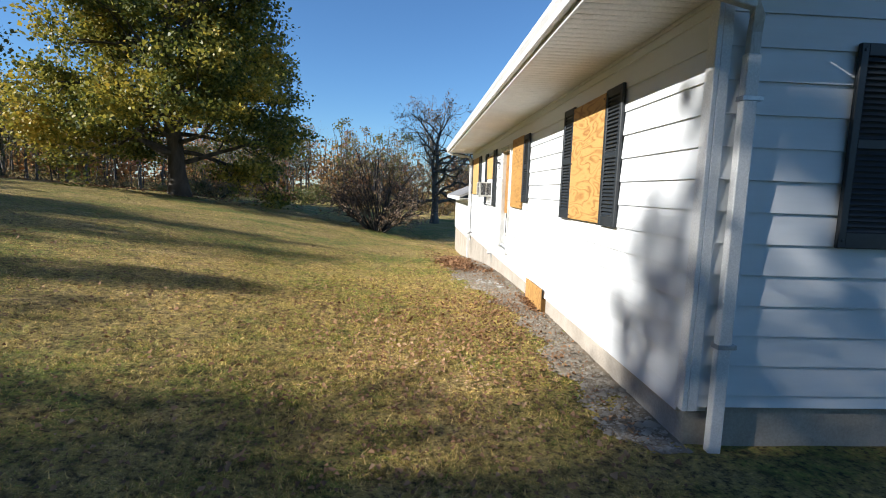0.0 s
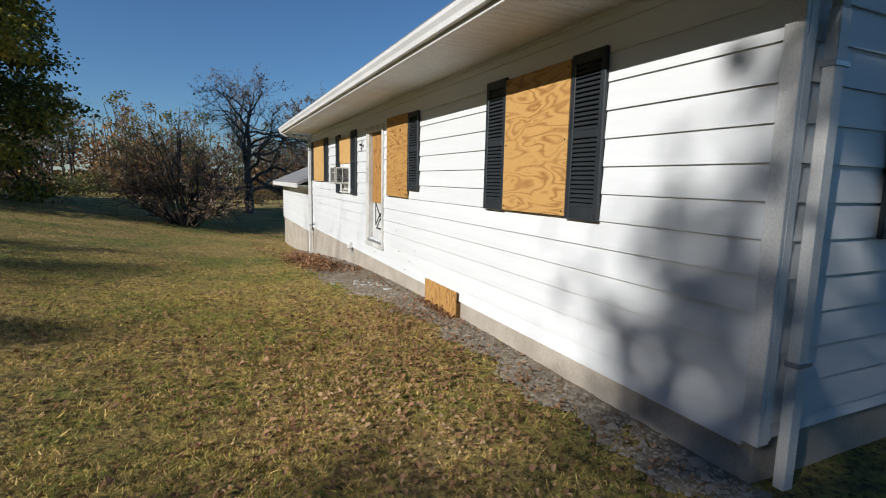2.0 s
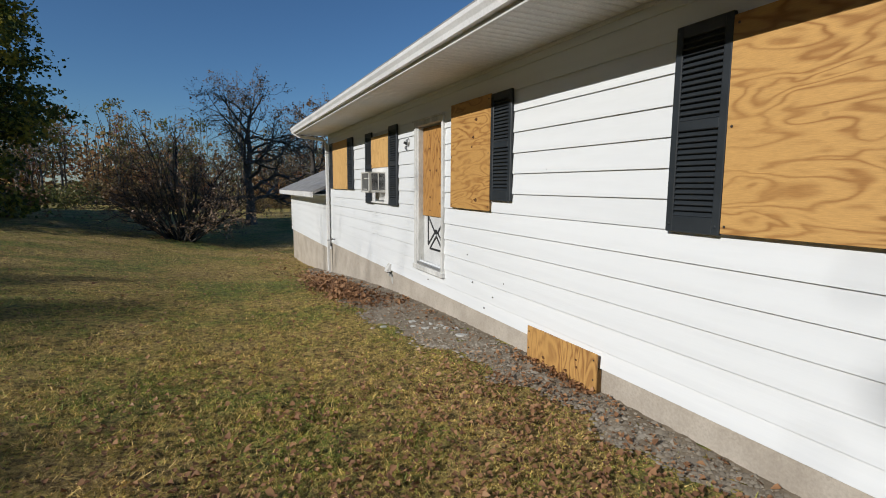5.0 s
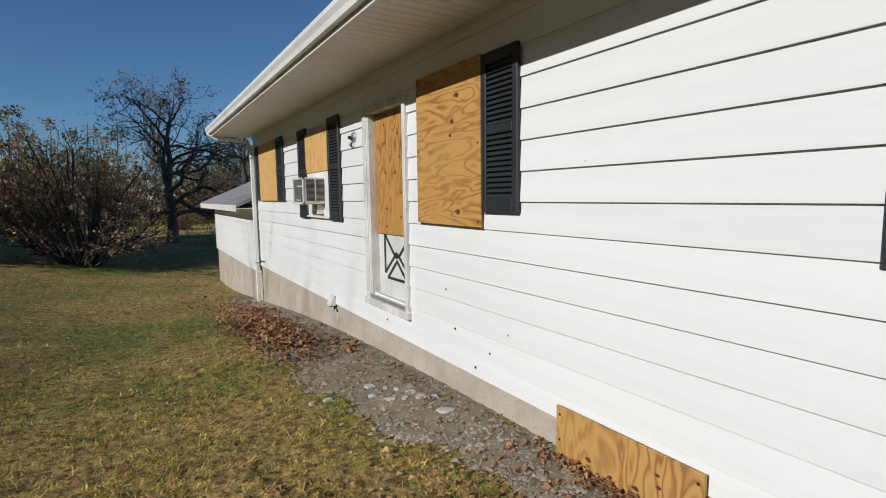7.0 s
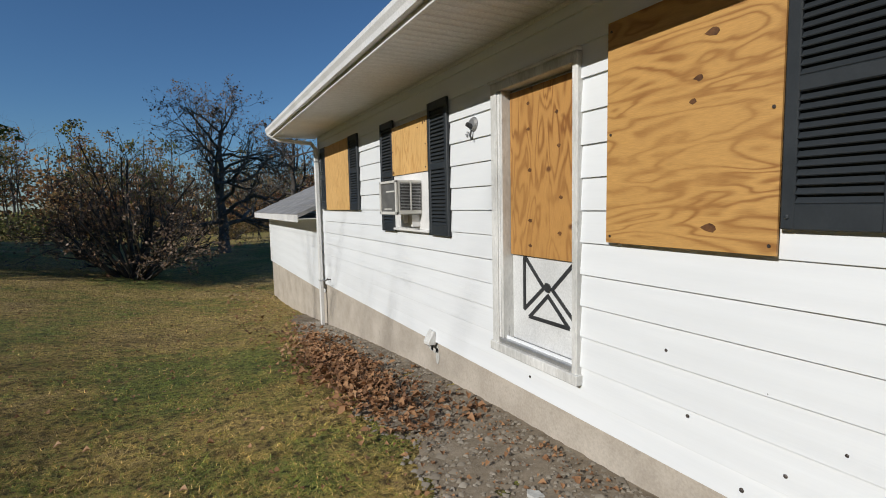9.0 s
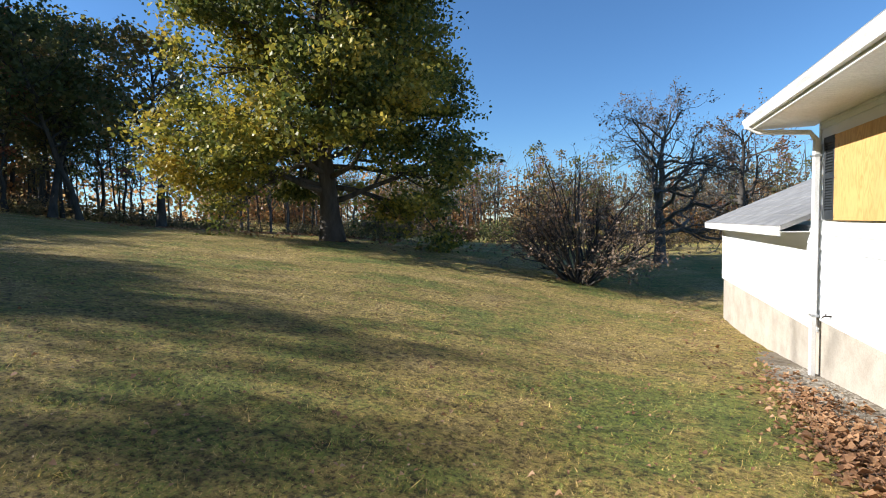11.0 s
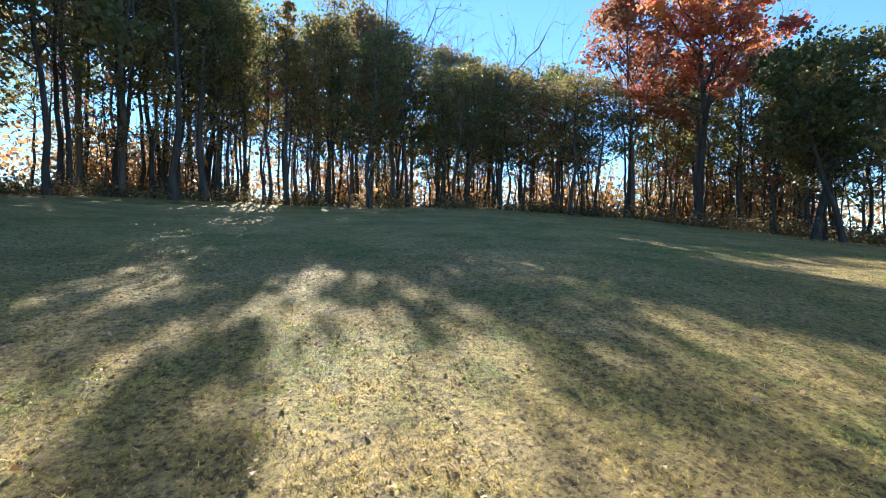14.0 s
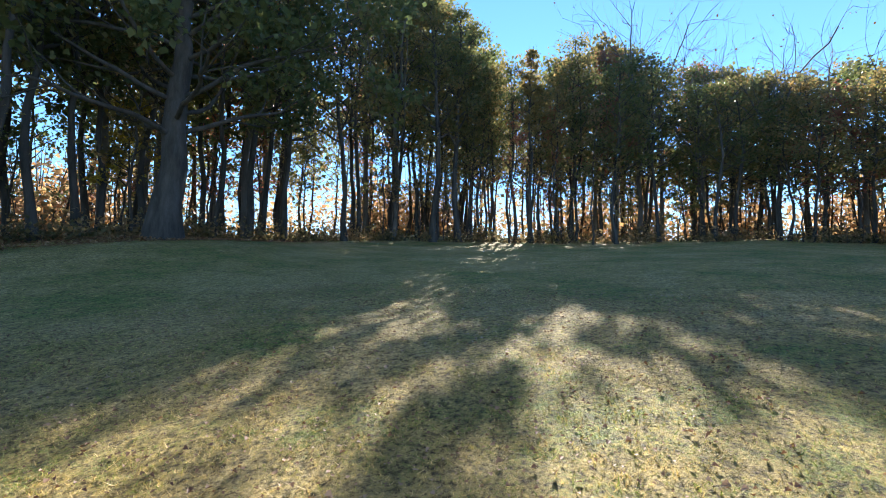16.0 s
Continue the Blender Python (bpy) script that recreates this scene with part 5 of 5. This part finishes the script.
# dark rounded shrubs at the wood's edge
for i, (x, y, h) in enumerate(((-14.2, 36.5, 1.5), (-10.0, 47.0, 1.6), (-6.5, 50.0, 1.8), (-8.0, 53.0, 2.2), (-3.5, 52.0, 1.7), (-12.5, 45.0, 1.4), (3.0, 52.0, 1.8), (-20.5, 44.0, 1.6))):
    rng = np.random.default_rng(200 + i)
    ob = empty("low_shrub", on_ground(x, y), "low dense shrub in dull autumn leaf by the wood", "shrub", "low shrubs by the wood")
    tb = Tubes()
    tips = []
    for j in range(9):
        a = j * 2.4
        grow(rng, tb, tips, (0.2 * math.cos(a), 0.2 * math.sin(a), -0.05), np.array([math.cos(a), math.sin(a), 0.9]), h * 0.8, 0.03, 1, 2, 0.15, 0.02, (4, 4), 0.6, 6)
    tb.mesh("branchwork", M_bark, ob)
    tips = np.array(tips)
    c = tips[rng.integers(0, len(tips), 1500)] + rng.normal(0, 0.22, (1500, 3))
    c[:, 2] = np.abs(c[:, 2])
    v, f = leaf_arrays(rng, c, 0.17)
    raw("foliage", v, f, (M_under, M_leaf_green, M_leaf_brown)[i % 3], ob)

# ---- lawn detail ----
def gravel_edge(y):
    """How far out from the wall the bare strip reaches."""
    return float(np.interp(y, [2.6, 4.0, 5.5, 6.5, 7.5, 8.5, 9.5, 11, 14, 16.5, 18], [1.52, 1.36, 1.42, 1.36, 1.22, 0.98, 0.82, 0.84, 1.02, 1.3, 1.5])) + 0.08 * math.sin(y * 5.1) + 0.05 * math.sin(y * 11.3)


ys = np.arange(2.9, 18.0, 0.06)
rng = np.random.default_rng(8)
verts, faces = [], []
NC = 14
for y in ys:
    e = gravel_edge(y)
    for j in range(NC):
        x = e + (W + 0.05 - e) * j / (NC - 1)
        edge_drop = -0.02 if j == 0 else 0.0
        verts.append((x, y, gz(x, y) + 0.010 + edge_drop + rng.normal(0, 0.004)))
for i in range(len(ys) - 1):
    for j in range(NC - 1):
        a = i * NC + j
        faces.append((a, a + 1, a + NC + 1, a + NC))
tagged(raw("gravel_strip", verts, faces, M_gravel, None, True), "bare strip of grey gravel and dirt along the house wall", "gravel", kind="structure")

# loose stones
rng = np.random.default_rng(15)
k = 9000
yy = rng.uniform(2.9, 16.5, k)
ex = np.array([gravel_edge(y) for y in yy])
xx = ex - 0.05 + (W - ex + 0.05) * rng.uniform(0, 1, k) ** 0.9
zz = ground_z(xx, yy) + 0.012
sz = rng.gamma(2.2, 0.0042, k) + 0.004
octa = np.array([(1, 0, 0), (0, 1, 0), (-1, 0, 0), (0, -1, 0), (0, 0, 0.6), (0, 0, -0.5)])
of = np.array([(0, 1, 4), (1, 2, 4), (2, 3, 4), (3, 0, 4)])
v = np.stack([xx, yy, zz], -1)[:, None, :] + octa[None] * sz[:, None, None] * rng.uniform(0.6, 1.4, (k, 6, 3))
f = of[None] + (np.arange(k) * 6)[:, None, None]
tagged(raw("gravel_stones", v.reshape(-1, 3), f.reshape(-1, 3), M_stone), "loose grey gravel stones along the wall", "gravel", kind="stuff")

# broken pale slabs in the gravel
rs = random.Random(4)
for x, y, s in ((1.24, 9.16, 0.11), (1.33, 9.03, 0.06), (1.47, 8.83, 0.08), (1.48, 8.69, 0.09), (1.26, 8.78, 0.08), (1.37, 8.75, 0.06), (1.57, 8.63, 0.09), (0.84, 9.08, 0.07), (0.72, 9.06, 0.05), (1.51, 8.35, 0.10), (1.17, 8.93, 0.05), (1.40, 8.95, 0.05)):
    bm = bmesh.new()
    k = rs.randint(5, 7)
    s *= 0.78
    poly = [(s * rs.uniform(0.55, 1.1) * math.cos(i * 6.283 / k), s * rs.uniform(0.4, 0.75) * math.sin(i * 6.283 / k)) for i in range(k)]
    prism(bm, poly, "z", -0.015, rs.uniform(0.006, 0.014))
    bmesh.ops.bevel(bm, geom=list(bm.edges), offset=0.003, segments=1, affect="EDGES")
    ob = part("concrete_fragment", bm, M_slab)
    ob.matrix_basis = pose(x, y, gz(x, y) + 0.012, rs.uniform(-4, 4), rs.uniform(-4, 4), rs.uniform(0, 360))
    tagged(ob, "pale flat fragment of broken concrete in the gravel", "stone", "broken concrete fragments")

# fallen leaves
def curled_leaves(rng, x, y, size, dz):
    k = len(x)
    c = np.stack([x, y, ground_z(x, y) + dz], -1)
    a = rng.uniform(0, 2 * np.pi, k)
    d = np.stack([np.cos(a), np.sin(a), rng.normal(0, 0.25, k)], -1)
    s = np.stack([-np.sin(a), np.cos(a), rng.normal(0, 0.3, k)], -1)
    z = (size * rng.uniform(0.6, 1.4, k))[:, None]
    up = np.array([0, 0, 1.0]) * z * rng.uniform(0.15, 0.75, (k, 1))
    v = np.stack([c - d * z * 0.5 + up * 0.3, c - d * z * 0.1 + s * z * 0.42 + up, c + d * z * 0.22 + s * z * 0.3 + up * 0.6, c + d * z * 0.55 + up * 0.2,
                  c + d * z * 0.2 - s * z * 0.32 + up * 0.7, c - d * z * 0.1 - s * z * 0.4 + up], axis=1)
    f = np.array([(0, 1, 2), (0, 2, 3), (0, 3, 4), (0, 4, 5)])
    return v.reshape(-1, 3), (f[None] + (np.arange(k) * 6)[:, None, None]).reshape(-1, 3)


rng = np.random.default_rng(23)
xs, ysl, dz = [], [], []


def scatter(n, cx, cy, sx, sy, lift=0.012, rot=0.0):
    a, b = rng.normal(0, sx, n), rng.normal(0, sy, n)
    x, y = cx + a, cy + b
    ok = x < W - 0.03
    xs.append(x[ok]), ysl.append(y[ok]), dz.append(lift + rng.uniform(0, lift * 1.6, ok.sum()))


scatter(2400, 0.98, 12.0, 0.17, 0.9, 0.03)
scatter(600, 1.15, 13.8, 0.22, 1.2, 0.018)
scatter(560, 1.0, 5.9, 0.34, 0.75, 0.016)
scatter(420, 1.15, 7.0, 0.30, 0.45, 0.016)
scatter(300, 1.66, 6.95, 0.045, 0.30, 0.02)
scatter(90, 1.60, 8.9, 0.07, 0.8, 0.012)
scatter(260, 1.45, 10.4, 0.18, 0.9, 0.012)
scatter(2200, 0.5, 5.0, 0.7, 1.0, 0.016)
scatter(1700, -0.3, 6.6, 0.9, 1.3, 0.016)
scatter(700, -0.4, 3.2, 0.9, 1.0, 0.016)
for n, y_a, y_b in ((11000, -2, 8.0), (6000, 8.0, 24.0)):
    xs.append(rng.uniform(-12, 1.6, n)), ysl.append(rng.uniform(y_a, y_b, n)), dz.append(rng.uniform(0.012, 0.03, n))
n = 3200
xs.append(rng.normal(-19, 7, n)), ysl.append(rng.normal(31, 5, n)), dz.append(rng.uniform(0.015, 0.04, n))
n = 5200                                              # leaf litter where the lawn meets the oak's wood
xs.append(rng.normal(-13, 5, n)), ysl.append(-13.5 - np.abs(rng.normal(0, 4, n))), dz.append(rng.uniform(0.015, 0.05, n))
xa, ya, da = np.concatenate(xs), np.concatenate(ysl), np.concatenate(dz)
v, f = curled_leaves(rng, xa, ya, np.where((ya > 24) | (ya < -8), 0.10, np.where((xa > 0.3) & (ya > 10.2), 0.052, 0.03)) * rng.uniform(0.5, 1.35, len(ya)), da)
tagged(raw("fallen_leaves", v, f, M_fallen), "dry brown fallen leaves scattered and drifted on the lawn", "fallen leaves", kind="stuff")

# grass blades
rng = np.random.default_rng(29)


def blades(n, x, y, tall):
    keep = np.array([xi < gravel_edge(yi) + 0.12 * rr for xi, yi, rr in zip(x, y, rng.normal(0, 1, len(x)))])
    x, y = x[keep], y[keep]
    n = len(x)
    z = ground_z(x, y) - 0.004
    h = tall * rng.uniform(0.45, 1.25, n)
    a = rng.uniform(0, 2 * np.pi, n)
    wd = rng.uniform(0.0022, 0.005, n) * (tall / 0.03)
    lean = rng.normal(0, 0.95, (n, 2)) * h[:, None]
    b = np.stack([x, y, z], -1)
    s = np.stack([np.cos(a) * wd, np.sin(a) * wd, np.zeros(n)], -1)
    tip = b + np.stack([lean[:, 0], lean[:, 1], h], -1)
    return np.stack([b - s, b + s, tip], axis=1).reshape(-1, 3), np.arange(3 * n).reshape(n, 3)


# thick near the line walked, thinning out evenly with distance
def grass_patch(n, reach, tall):
    t = rng.uniform(0, 1, n)
    cx = np.interp(t, [0, 0.25, 0.6, 1.0], [-0.4, -1.0, -0.3, -1.4])
    cy = np.interp(t, [0, 0.25, 0.6, 1.0], [1.8, 3.5, 6.5, 8.6])
    a = rng.uniform(0, 2 * np.pi, n)
    r = reach * rng.uniform(0, 1, n) ** 0.85
    x, y = cx + r * np.cos(a), cy + r * np.sin(a)
    ok = (x < 1.72) & ((y < Y0 - 0.05) | (x < W - 0.02))
    v, f = blades(n, x[ok], y[ok], tall)
    tagged(raw("grass", v, f, M_blade), "short mown grass, part green and part dry", "grass", kind="stuff")


grass_patch(380000, 6.5, 0.024)
grass_patch(120000, 20.0, 0.042)
